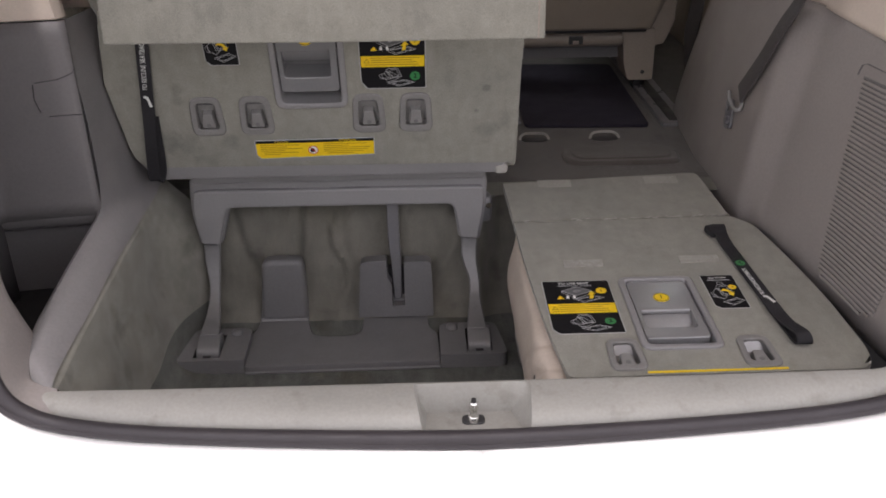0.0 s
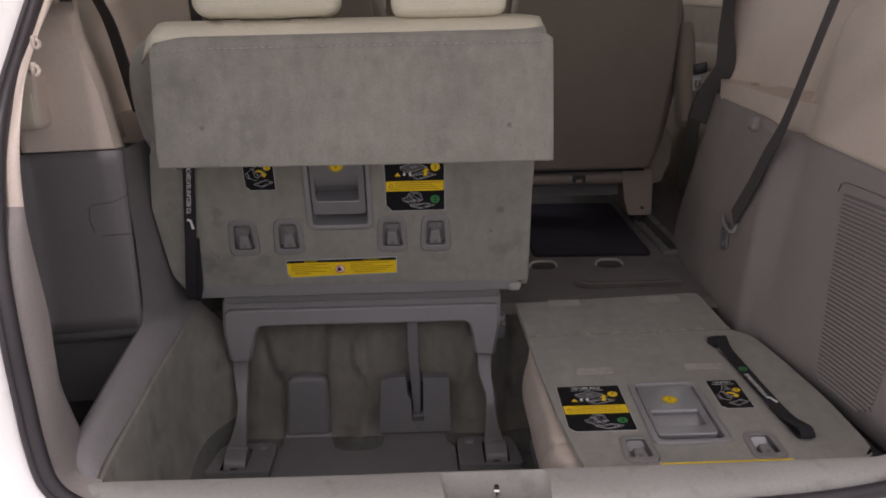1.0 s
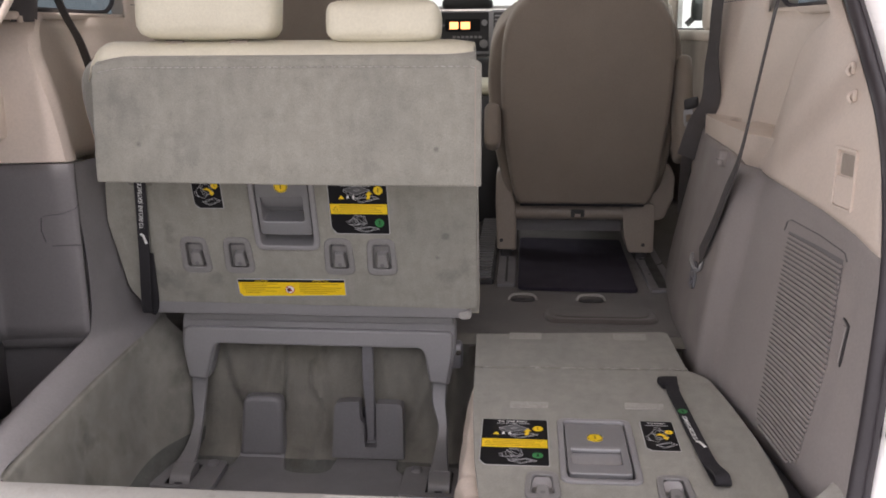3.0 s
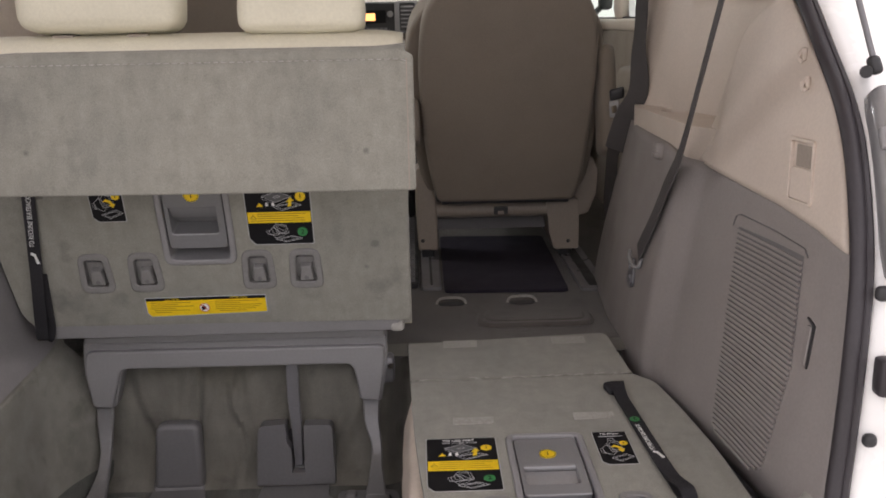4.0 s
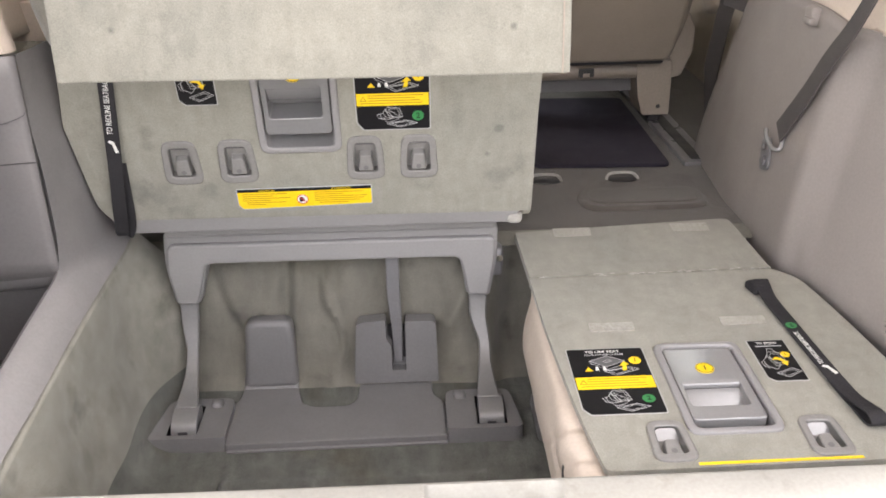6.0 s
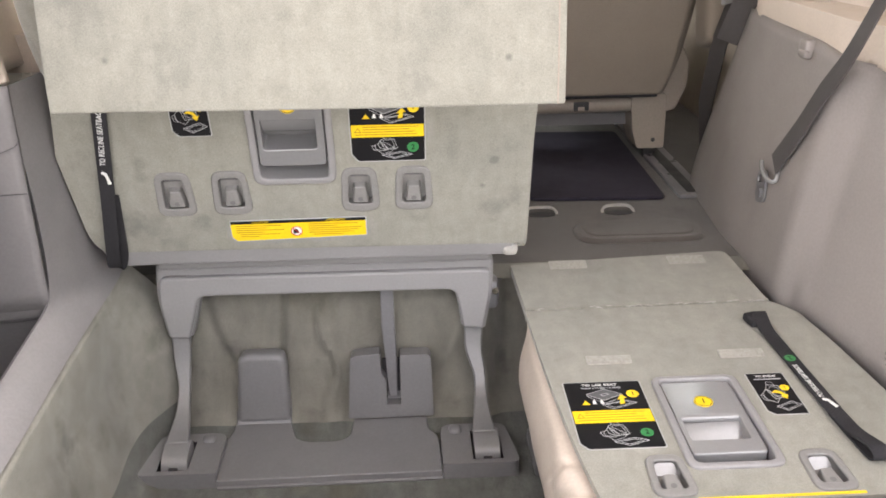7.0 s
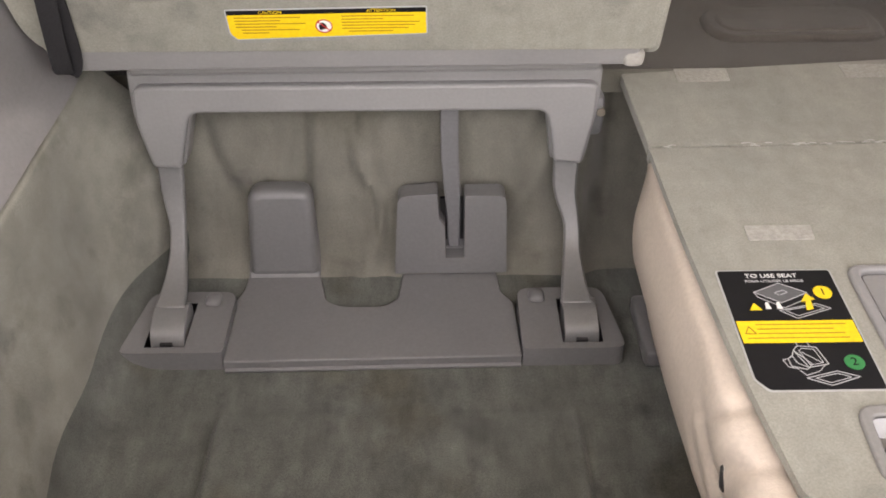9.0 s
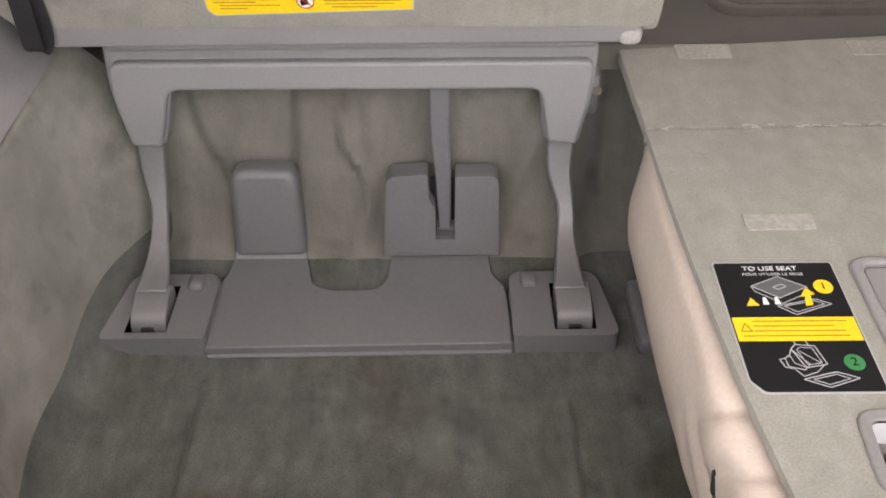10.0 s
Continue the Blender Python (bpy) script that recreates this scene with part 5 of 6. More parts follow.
YT = basis((0, 0.556, 0), (1, 0, 0), (0, 0.08, 1))
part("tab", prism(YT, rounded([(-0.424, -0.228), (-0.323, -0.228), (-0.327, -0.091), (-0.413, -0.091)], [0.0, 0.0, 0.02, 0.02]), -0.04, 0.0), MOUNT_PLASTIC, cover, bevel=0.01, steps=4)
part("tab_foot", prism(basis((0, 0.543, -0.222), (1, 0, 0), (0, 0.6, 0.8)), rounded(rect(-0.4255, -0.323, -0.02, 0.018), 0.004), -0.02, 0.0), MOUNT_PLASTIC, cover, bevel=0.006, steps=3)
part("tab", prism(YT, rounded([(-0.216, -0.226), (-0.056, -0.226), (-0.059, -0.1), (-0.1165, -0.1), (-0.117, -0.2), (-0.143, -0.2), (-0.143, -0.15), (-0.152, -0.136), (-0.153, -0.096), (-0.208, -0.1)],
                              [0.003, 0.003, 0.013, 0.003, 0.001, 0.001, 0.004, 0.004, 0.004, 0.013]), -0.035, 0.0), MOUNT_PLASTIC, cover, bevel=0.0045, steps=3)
part("slot_floor", prism(YT, rect(-0.15, -0.11, -0.205, -0.12), -0.036, -0.03), BLACK_PLASTIC, cover)
part("slot_ramp", prism(basis((-0.13, 0.568, -0.195), (1, 0, 0), (0, 0.45, 1)), rect(-0.0125, 0.0125, -0.014, 0.016), -0.01, 0.0), MOUNT_PLASTIC, cover)
for x0, x1, xc in ((-0.566, -0.432, -0.511), (-0.046, 0.088, 0.03)):
    hole = rect(xc - 0.0235, xc + 0.0288, 0.381, 0.468)
    lo, ro_ = (0.018, 0.0) if xc < -0.2 else (0.0, 0.018)
    out = rounded([(x0, 0.37), (x1, 0.37), (x1 - ro_, 0.492), (x0 + lo, 0.492)], [0.012 if xc < -0.2 else 0.004, 0.004 if xc < -0.2 else 0.016, 0.02, 0.02])
    hb = plate(Matrix(), out, [hole], -0.216, -0.246)
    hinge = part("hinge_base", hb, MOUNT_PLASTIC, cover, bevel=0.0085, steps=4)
    part("hinge_well", plate(Matrix(), hole, [], -0.242, -0.2165), BLACK_PLASTIC, hinge)
    part("hinge_boss", rounded_box(Matrix.Translation((x1 - 0.03 if xc < -0.2 else x0 + 0.026, 0.474, -0.222)), (0.012, 0.014, 0.013), 0.009, 6), MOUNT_PLASTIC, hinge)
part("side_lug", rounded_box(Matrix.Translation((0.122, 0.42, -0.232)), (0.012, 0.06, 0.014), 0.008, 5), MOUNT_PLASTIC, cover)

# ---------------------------------------------------------------- the folded third row seat
DK = basis((0, 0.1, 0.004), (1, 0, 0), (0, 1, 0.05))
fold = thing("folded_seat", (0.35, 0.3, -0.24), "third row seat folded flat into the floor, grey carpet up", "car seat", "third row seats")
dk_hole = rounded(rect(0.2625, 0.3865, -0.0675, 0.1415), 0.014)
dk_anchor_u = (0.231, 0.434)
dk_holes = [rounded(rect(u - 0.0215, u + 0.0215, -0.112, -0.046), 0.009) for u in dk_anchor_u]
deck_rim = rounded([(0.137, -0.132), (0.592, -0.128), (0.603, -0.08), (0.599, 0.07), (0.58, 0.235), (0.562, 0.338), (0.53, 0.372), (0.103, 0.365), (0.108, 0.19), (0.122, -0.015)],
                   [0.012, 0.03, 0.05, 0.05, 0.05, 0.02, 0.008, 0.008, 0.1, 0.1])
part("back_panel", plate(DK, deck_rim, [dk_hole, *dk_holes], 0.0, -0.01), SEAT_CARPET, fold, "grey beige carpet with faint stains", bevel=0.0045, steps=3)
ffl = rounded([(0.103, 0.369), (0.531, 0.376), (0.527, 0.385), (0.518, 0.58), (0.097, 0.545)], [0.004, 0.004, 0.004, 0.02, 0.006])
part("flap", prism(DK, ffl, -0.014, 0.001), SEAT_CARPET, fold, "stiff grey carpeted flap laid flat", bevel=0.004)
part("flap_seam", prism(DK, [(0.104, 0.362), (0.53, 0.369), (0.53, 0.379), (0.104, 0.372)], -0.02, -0.003), SEAT_CARPET, fold)
rng = random.Random(4)
worn = bmesh.new()
u = 0.108
while u < 0.5:
    long = 0.008 + 0.03 * rng.random()
    v = 0.3655 + 0.0165 * (u - 0.1) + 0.0018 * rng.random()
    prism(DK, [(u, v), (u + long * 0.5, v - 0.0008), (u + long, v + 0.0006), (u + long * 0.6, v + 0.001 + 0.0006 * rng.random())], -0.004, 0.0012, bm=worn)
    u += long + 0.012 + 0.05 * rng.random()
tagged(part("worn_gap", worn, LIT_FLANK_CARPET, fold, "dark worn hinge line"), kind="stuff")
fray = bmesh.new()
for i in range(34):
    u = 0.108 + rng.random() * 0.4
    v = 0.364 + 0.0165 * (u - 0.1) + 0.006 * rng.random()
    d = Vector((0.006 + 0.012 * rng.random(), 0.006 * (rng.random() - 0.5), 0.0))
    a, c = Vector((u, v, 0.0012)), Vector((u, v, 0.0012)) + d
    sweep([DK @ a, DK @ ((a + c) / 2 + Vector((0, 0, 0.002 * rng.random()))), DK @ c], (0.0014, 0.0008), (0, 0, 1), bm=fray)
tagged(part("frayed_edge", fray, VELCRO, fold, "pale frayed carpet threads"), kind="stuff")
for u0, v0, dv in ((0.176, 0.188, 0.024), (0.386, 0.194, 0.024), (0.17, 0.52, 0.036), (0.397, 0.526, 0.036)):
    part("velcro_patch", prism(DK, rounded([(u0, v0), (u0 + 0.07, v0 + 0.001), (u0 + 0.072, v0 + dv), (u0 + 0.001, v0 + dv)], 0.002), 0.0, 0.0016), PATCH, fold, "pale hook and loop patch")
pull_handle(DK, 0.26, 0.389, -0.07, 0.144, fold)
handle_disc(DK, 0.3235, 0.081, 0.0, fold)
for u in dk_anchor_u:
    anchor(DK, u, -0.079, fold, 0.058, 0.082)
seat_label(DK, 0.13, 0.243, -0.019, 0.139, fold)
stow_label(DK, 0.407, 0.462, 0.043, 0.146, fold)
part("edge_label", prism(DK, [(0.255, -0.127), (0.465, -0.1255), (0.465, -0.1215), (0.255, -0.1225)], 0.0, 0.001), YELLOW_VINYL, fold, "thin yellow edge of a folded under label")
ps = [DK @ Vector(p) for p in ((0.486, 0.285, 0.002), (0.486, 0.305, 0.003), (0.486, 0.315, 0.008), (0.485, 0.31, 0.014), (0.483, 0.295, 0.015), (0.482, 0.26, 0.008), (0.487, 0.19, 0.006), (0.492, 0.1, 0.006), (0.498, 0.0, 0.008), (0.502, -0.04, 0.016), (0.505, -0.062, 0.02), (0.507, -0.074, 0.012),
                               (0.506, -0.064, 0.004), (0.503, -0.03, 0.003), (0.498, 0.04, 0.002))]
fstrap = part("pull_strap", sweep(smooth(ps, 4), (0.0235, 0.0028), across=(-1, 0, 0)), BLACK_WEB, fold, "black woven pull strap", bevel=0.0006)
lettering("strap_text", "TO RECLINE SEATBACK", local(DK, 0.4885, 0.113, 0.0082, 94), 0.0105, WHITE_VINYL, fstrap, stretch=0.78)
strap_disc = part("strap_disc", disc(DK, 0.4855, 0.174, 0.0085, 0.0085, 0.0092), GREEN_VINYL, fstrap)
lettering("number", "2", local(DK, 0.4855, 0.174, 0.0094, 184), 0.012, BLACK_VINYL, strap_disc)
part("strap_fold", rounded_box(DK @ Matrix.Translation((0.474, 0.297, 0.008)) @ Matrix.Rotation(radians(14), 4, "Z"), (0.013, 0.016, 0.0075), 0.005, 6), BLACK_WEB, fstrap)
part("strap_arrow", prism(local(DK, 0.4945, 0.055, 0.0082, 94), [(-0.012, -0.004), (0.004, 0.0), (0.008, 0.006), (0.012, 0.004), (0.009, -0.003), (-0.01, -0.009)], 0, 0.0006), WHITE_VINYL, fstrap)
# cream cushions below the panel
for nm, x0, zc, hz_, y0, y1 in (("back_cushion", 0.13, -0.1, 0.035, -0.02, 0.45), ("seat_cushion", 0.11, -0.14, 0.06, 0.06, 0.44)):
    part(nm, rounded_box(Matrix.Translation(((x0 + 0.56) / 2, (y0 + y1) / 2, zc)), ((0.56 - x0) / 2, (y1 - y0) / 2, hz_), hz_ * 0.75, 10, puff=0.008), CREAM_SIDE, fold, "cream leather cushion")


def bolster(i, a):
    # one soft cream side, gathered into puffs near the rear corner
    y = -0.06 + 0.545 * i
    if a < 0:
        return Vector((0.152, y, -0.0095 + 0.05 * (y - 0.1)))
    full = math.sin(math.pi * min(1.0, max(0.0, (a + 0.03) / 0.99))) ** 0.6
    gather = min(1.0, max(0.0, 0.15 - y) / 0.15)
    end = min(1.0, max(0.0, (0.47 - y) / 0.05)) ** 0.5
    x = 0.121 + 0.01 * max(0.0, 0.1 - y) / 0.16 - 0.006 * math.exp(-(a / 0.12) ** 2) - 0.034 * full * (0.45 + 0.55 * end) + 0.0025 * noise.noise((y * 12, a * 3, 0.7))
    for at, lean, deep, wide in ((0.32, 2.0, 0.011, 0.05), (0.58, 3.2, 0.009, 0.06)):
        x += deep * gather * min(1.0, max(0.0, a - 0.08) / 0.2) * math.exp(-((a - at - lean * (0.07 - y)) / wide) ** 2)
    puff = sum(math.exp(-((y - at) / 0.026) ** 2 - ((a - 0.15) / 0.15) ** 2) for at in (0.052, -0.008))
    crease = sum(math.exp(-((y - at - 0.12 * (a - 0.1)) / 0.0075) ** 2) for at in (0.022, 0.086)) * math.exp(-(a / 0.34) ** 2)
    x += 0.0045 * crease - 0.006 * puff
    return Vector((x, y, -0.0115 + 0.04 * (y - 0.1) * (1 - a) - 0.155 * a + 0.006 * puff - 0.004 * crease))


part("side_bolster", surface(bolster, steps(0, 1, 110), [-0.1] + steps(0, 1, 24)), CREAM_SIDE, fold, "creased cream leather side", solid=0.02, sharp=60, face=(-1, 0, 0))
tear, rise = bolster(0.176, 0.24), bolster(0.176, 0.17) - bolster(0.176, 0.31)
tear_shape = [(-0.016, -0.009), (-0.01, -0.002), (-0.005, 0.001), (-0.002, 0.001), (0.002, 0.006), (0.004, 0.002), (0.002, -0.002), (-0.001, -0.004), (-0.004, -0.009), (-0.008, -0.012)]
part("torn_hole", prism(basis(tear, (0, 1, 0), (rise.x, 0, rise.z)), tear_shape, -0.0015, 0.008), BLACK_PLASTIC, fold, "small dark tear in the leather")

# ---------------------------------------------------------------- second row seats
S2 = basis((0, 1.3, 0.2), (1, 0, 0), (0, -0.3387, 0.9409))
second = thing("second_row_seat", (0.36, 1.4, 0.022), "second row bucket seat with a brown fabric back panel", "car seat", "second row seats")
ol = [(0.182, 0.0), (0.165, 0.06), (0.145, 0.2), (0.135, 0.365), (0.142, 0.49), (0.165, 0.56), (0.215, 0.61), (0.28, 0.632), (0.36, 0.638), (0.44, 0.632), (0.505, 0.61), (0.555, 0.56), (0.578, 0.49), (0.586, 0.365), (0.58, 0.2), (0.568, 0.06), (0.552, 0.0)]
sm = [(p[0], p[1]) for p in smooth([(a, b, 0) for a, b in ol], 3)]
part("back_panel", prism(S2, sm, -0.06, 0.004), BROWN_FABRIC, second, "brown fabric seat back panel", bevel=0.022, steps=5)
big = [(0.365 + (a - 0.36) * (1.1 if a > 0.36 else 1.18), b * 0.9 + 0.008) for a, b in sm]
part("backrest", prism(S2, big, -0.15, -0.045), BROWN_FABRIC, second, bevel=0.035, steps=5)
part("panel_seam", prism(S2, rounded(rect(0.19, 0.54, -0.006, 0.006), 0.004), -0.05, -0.002), BLACK_PLASTIC, second)
S2Y = basis((0, 1.34, 0), (1, 0, 0), (0, 0, 1))
part("cross_bar", tube([(0.16, 1.365, 0.168), (0.5, 1.365, 0.168)], 0.0235, 14), BEIGE_PLASTIC, second, "beige tubular cross bar")
part("under_panel", prism(S2Y, rect(0.17, 0.5, 0.1, 0.15), -0.09, -0.075), DARK_PLASTIC, second)
clip = part("clip", prism(S2Y, rounded(rect(0.337, 0.376, 0.156, 0.178), 0.003), -0.004, 0.001), BLACK_PLASTIC, second)
part("clip_tooth", prism(S2Y, rect(0.348, 0.365, 0.156, 0.166), 0.001, 0.002), BEIGE_PLASTIC, clip)
for nm, pts in (("foot_cover", [(0.118, 0.2), (0.12, 0.283), (0.135, 0.3), (0.155, 0.29), (0.172, 0.22), (0.178, 0.19), (0.18, 0.055), (0.124, 0.057)]),
                ("foot_cover", [(0.484, 0.187), (0.49, 0.196), (0.572, 0.196), (0.577, 0.187), (0.577, 0.052), (0.506, 0.052), (0.492, 0.1)]),
                ("recliner_cover", [(0.56, 0.14), (0.56, 0.29), (0.585, 0.315), (0.615, 0.31), (0.632, 0.27), (0.63, 0.21), (0.605, 0.15)])):
    fc = part(nm, prism(S2Y, rounded(pts, 0.008), -0.12 if nm == "foot_cover" else -0.1, 0.0 if nm == "foot_cover" else -0.015), BEIGE_PLASTIC, second, bevel=0.007, steps=3)
    if nm == "foot_cover":
        xs_, zs_ = (0.136, 0.085) if pts[0][0] < 0.3 else (0.547, 0.075)
        part("screw_hole", disc(S2Y, xs_, zs_, 0.0055, 0.0, 0.001, 12), BLACK_PLASTIC, fc)
part("armrest", rounded_box(Matrix.Translation((0.614, 1.2, 0.478)) @ Matrix.Rotation(radians(-18), 4, "X"), (0.023, 0.05, 0.14), 0.022, 8), BROWN_FABRIC, second)
part("armrest", rounded_box(Matrix.Translation((0.113, 1.2, 0.432)) @ Matrix.Rotation(radians(-18), 4, "X"), (0.022, 0.045, 0.06), 0.02, 8), BROWN_FABRIC, second)
part("seat_cushion", rounded_box(Matrix.Translation((0.36, 1.62, 0.29)), (0.225, 0.25, 0.075), 0.045, 8, puff=0.01), CREAM_LEATHER, second, "cream leather seat cushion")
for x in (0.15, 0.545):
    part("leg", rounded_box(Matrix.Translation((x, 1.42, 0.06)), (0.018, 0.06, 0.04), 0.008, 5), BLACK_PLASTIC, second)
copy_thing(second, Matrix.Translation((-0.44, 1.4, 0.022)))

# front seats, dashboard and steering wheel
front = thing("front_seat", (0.5, 2.2, 0.022), "brown front seat seen from behind", "car seat", "front seats")
fb = [(0.36 + (a - 0.36) * 0.88, b) for a, b in sm]
FS = basis((0.14, 2.15, 0.28), (1, 0, 0), (0, -0.28, 0.96))
part("backrest", prism(FS, fb, -0.12, 0.0), BROWN_FABRIC, front, bevel=0.03, steps=4)
part("headrest", rounded_box(Matrix.Translation((0.5, 2.0, 1.0)), (0.13, 0.05, 0.08), 0.04, 8), BROWN_FABRIC, front)
part("seat_cushion", rounded_box(Matrix.Translation((0.5, 2.4, 0.28)), (0.22, 0.25, 0.1), 0.05, 6), BROWN_FABRIC, front)
part("base", box(0.32, 0.68, 2.2, 2.55, 0.02, 0.2), BLACK_PLASTIC, front, bevel=0.01)
copy_thing(front, Matrix.Translation((-0.55, 2.2, 0.022)))
dash = thing("dashboard", (0, 2.8, 0.3), "grey dashboard with black radio and silver trim line", "dashboard")
pr = rounded([(2.64, 0.3), (2.62, 0.6), (2.61, 0.755), (2.66, 0.782), (2.9, 0.79), (3.05, 0.76), (3.05, 0.3)], 0.03)
part("dash_body", prism(basis((-0.8, 0, 0), (0, 1, 0), (0, 0, 1)), pr, 0.0, 1.6), BEIGE_PLASTIC, dash, bevel=0.006)
DY = basis((0, 2.606, 0), (1, 0, 0), (0, 0, 1))
part("top_hood", rounded_box(Matrix.Translation((-0.04, 2.68, 0.79)), (0.105, 0.08, 0.022), 0.018, 6), BLACK_PLASTIC, dash)
part("silver_trim", prism(DY, rounded(rect(-0.22, 0.2, 0.762, 0.77), 0.003), 0.0, 0.006), CHROME, dash)
part("radio_surround", prism(DY, rounded(rect(-0.165, 0.066, 0.58, 0.763), 0.01), -0.006, 0.003), SILVER, dash, "silver plastic radio surround", bevel=0.002)
radio = part("radio", prism(DY, rounded(rect(-0.147, 0.05, 0.6, 0.757), 0.008), -0.004, 0.008), BLACK_PLASTIC, dash, "black car radio with lit amber display", bevel=0.002)
part("display_window", prism(DY, rounded(rect(-0.13, 0.015, 0.68, 0.73), 0.003), 0.008, 0.009), BLACK_VINYL, radio)
for a, b in ((-0.112, -0.076), (-0.066, -0.028)):
    part("lit_digits", prism(DY, rect(a, b, 0.69, 0.718), 0.009, 0.0098), AMBER, radio)
for x, z, r in ((0.033, 0.715, 0.013), (-0.137, 0.705, 0.006), (0.03, 0.63, 0.018), (-0.125, 0.63, 0.016)):
    part("knob", disc(DY, x, z, r, 0.008, 0.02, 18), SILVER, radio, bevel=0.002)
kb = bmesh.new()
for i in range(7):
    prism(DY, rect(-0.1 + i * 0.018, -0.087 + i * 0.018, 0.652, 0.662), 0.008, 0.011, bm=kb)
part("button_row", kb, SILVER, radio)
part("vent_surround", plate(DY, rounded(rect(0.062, 0.142, 0.64, 0.766), 0.008), [rounded(rect(0.07, 0.132, 0.65, 0.757), 0.006)], 0.008, -0.004), SILVER, dash, "silver plastic vent surround", bevel=0.002)
vent = part("air_vent", prism(DY, rounded(rect(0.07, 0.132, 0.65, 0.757), 0.006), -0.004, 0.006), BLACK_PLASTIC, dash, bevel=0.002)
for i in range(6):
    part("vane", prism(DY, rect(0.075, 0.127, 0.662 + i * 0.0155, 0.668 + i * 0.0155), 0.006, 0.012), SILVER, vent)
part("climate_panel", prism(DY, rounded(rect(-0.15, 0.055, 0.53, 0.588), 0.008), -0.004, 0.008), BLACK_PLASTIC, dash, "black climate control panel", bevel=0.002)
for x in (-0.12, -0.05, 0.02):
    part("climate_knob", disc(DY, x, 0.56, 0.019, 0.008, 0.024, 20), CHROME, dash, "bright ringed knob", bevel=0.003)
part("console", rounded_box(Matrix.Translation((-0.03, 2.5, 0.42)), (0.13, 0.16, 0.16), 0.03, 6), BLACK_PLASTIC, dash)
part("console_trim", rounded_box(Matrix.Translation((0.1, 2.52, 0.57)), (0.06, 0.05, 0.012), 0.01, 5), SILVER, dash)
console = thing("centre_console", (0.03, 2.0, 0.022), "low centre console with a cream padded lid", "console")
part("console_body", rounded_box(Matrix.Translation((0.03, 2.05, 0.25)), (0.085, 0.2, 0.225), 0.02, 6), BLACK_PLASTIC, console)
part("console_lid", rounded_box(Matrix.Translation((0.03, 2.02, 0.492)), (0.08, 0.17, 0.022), 0.018, 8, puff=0.004), CREAM_LEATHER, console, "cream leather lid")
wheel = thing("steering_wheel", (-0.43, 2.5, 0.6), "light grey steering wheel on its column", "steering wheel")
WM = Matrix.Translation((-0.43, 2.32, 0.68)) @ Matrix.Rotation(radians(65), 4, "X")
part("rim", tube([WM @ Vector((0.19 * math.cos(a), 0.19 * math.sin(a), 0)) for a in steps(0, 2 * math.pi, 40)], 0.014, 10), CREAM_SIDE, wheel)
part("hub", rounded_box(WM, (0.08, 0.06, 0.025), 0.02, 6), GREY_PLASTIC, wheel)
for a in (0.3, math.pi - 0.3, -math.pi / 2):
    part("spoke", tube([WM @ Vector((0.06 * math.cos(a), 0.05 * math.sin(a), 0)), WM @ Vector((0.18 * math.cos(a), 0.18 * math.sin(a), 0))], 0.012, 8), GREY_PLASTIC, wheel)
part("column", tube([WM @ Vector((0, 0, -0.02)), (-0.43, 2.66, 0.6)], 0.04, 12), BLACK_PLASTIC, wheel)

# ---------------------------------------------------------------- seat belts
belt = thing("seat_belt", (0.56, 0.62, 0.19), "black seat belt bolted to the side trim", "seat belt", "seat belts")
pts = smooth([(0.566, 0.61, 0.226), (0.579, 0.555, 0.304), (0.587, 0.507, 0.375), (0.594, 0.445, 0.45), (0.588, 0.32, 0.603), (0.582, 0.2, 0.75), (0.59, 0.08, 0.93)], 5)
n = len(pts)
ups = [Vector((-1, 0.02, 0.17)).lerp(Vector((-1, 0.15, 0.2)), min(1.0, i / (0.6 * (n - 1)))) for i in range(n)]
part("webbing", sweep(pts, (0.046, 0.0025), ups), BELT_WEB, belt)
plate_m = basis((0.562, 0.64, 0.176), (0.1, -0.95, 0.3), (0.1, 0.3, 0.95))
part("anchor_plate", plate(plate_m, rounded(rect(-0.017, 0.017, -0.03, 0.03), 0.012), [rounded(rect(-0.011, 0.011, 0.008, 0.02), 0.004)], 0.004, 0.0), STEEL, belt, "grey steel anchor plate", bevel=0.0012)
part("bolt", tube([plate_m @ Vector((0, -0.012, -0.01)), plate_m @ Vector((0, -0.012, 0.009))], 0.0095, 6), STEEL, belt)
part("belt_loop", tube(smooth([(0.558, 0.648, 0.221), (0.552, 0.625, 0.211), (0.554, 0.598, 0.201), (0.562, 0.586, 0.203), (0.568, 0.595, 0.216)], 4), 0.0042, 8), SILVER, belt, "light grey wire loop")
part("recess", prism(plate_m, rounded(rect(-0.02, 0.02, -0.034, 0.014), 0.014), -0.01, -0.006), BLACK_PLASTIC, belt)
lb = thing("seat_belt", (-0.7, 0.62, 0.4), "black seat belt hanging behind the upright seat", "seat belt", "seat belts")
part("webbing", sweep(smooth([(-0.66, 0.62, 0.35), (-0.685, 0.6, 0.5), (-0.705, 0.56, 0.66), (-0.725, 0.52, 0.75), (-0.76, 0.42, 1.0)], 5), (0.046, 0.0025), (0.75, 0.75, 0.3)), BELT_WEB, lb)
lb2 = thing("seat_belt", (-0.74, 0.42, 0.6), "grey black seat belt running down behind the niche wall", "seat belt", "seat belts")
part("webbing", sweep(smooth([(-0.752, 0.42, 0.6), (-0.748, 0.42, 0.694), (-0.738, 0.42, 0.774), (-0.73, 0.42, 1.0)], 4), (0.047, 0.0025), (0.2, -1, 0.1)), BELT_WEB, lb2)
sb2 = thing("seat_belt", (0.63, 0.98, 0.3), "black seat belt with a bright metal tongue", "seat belt", "seat belts")
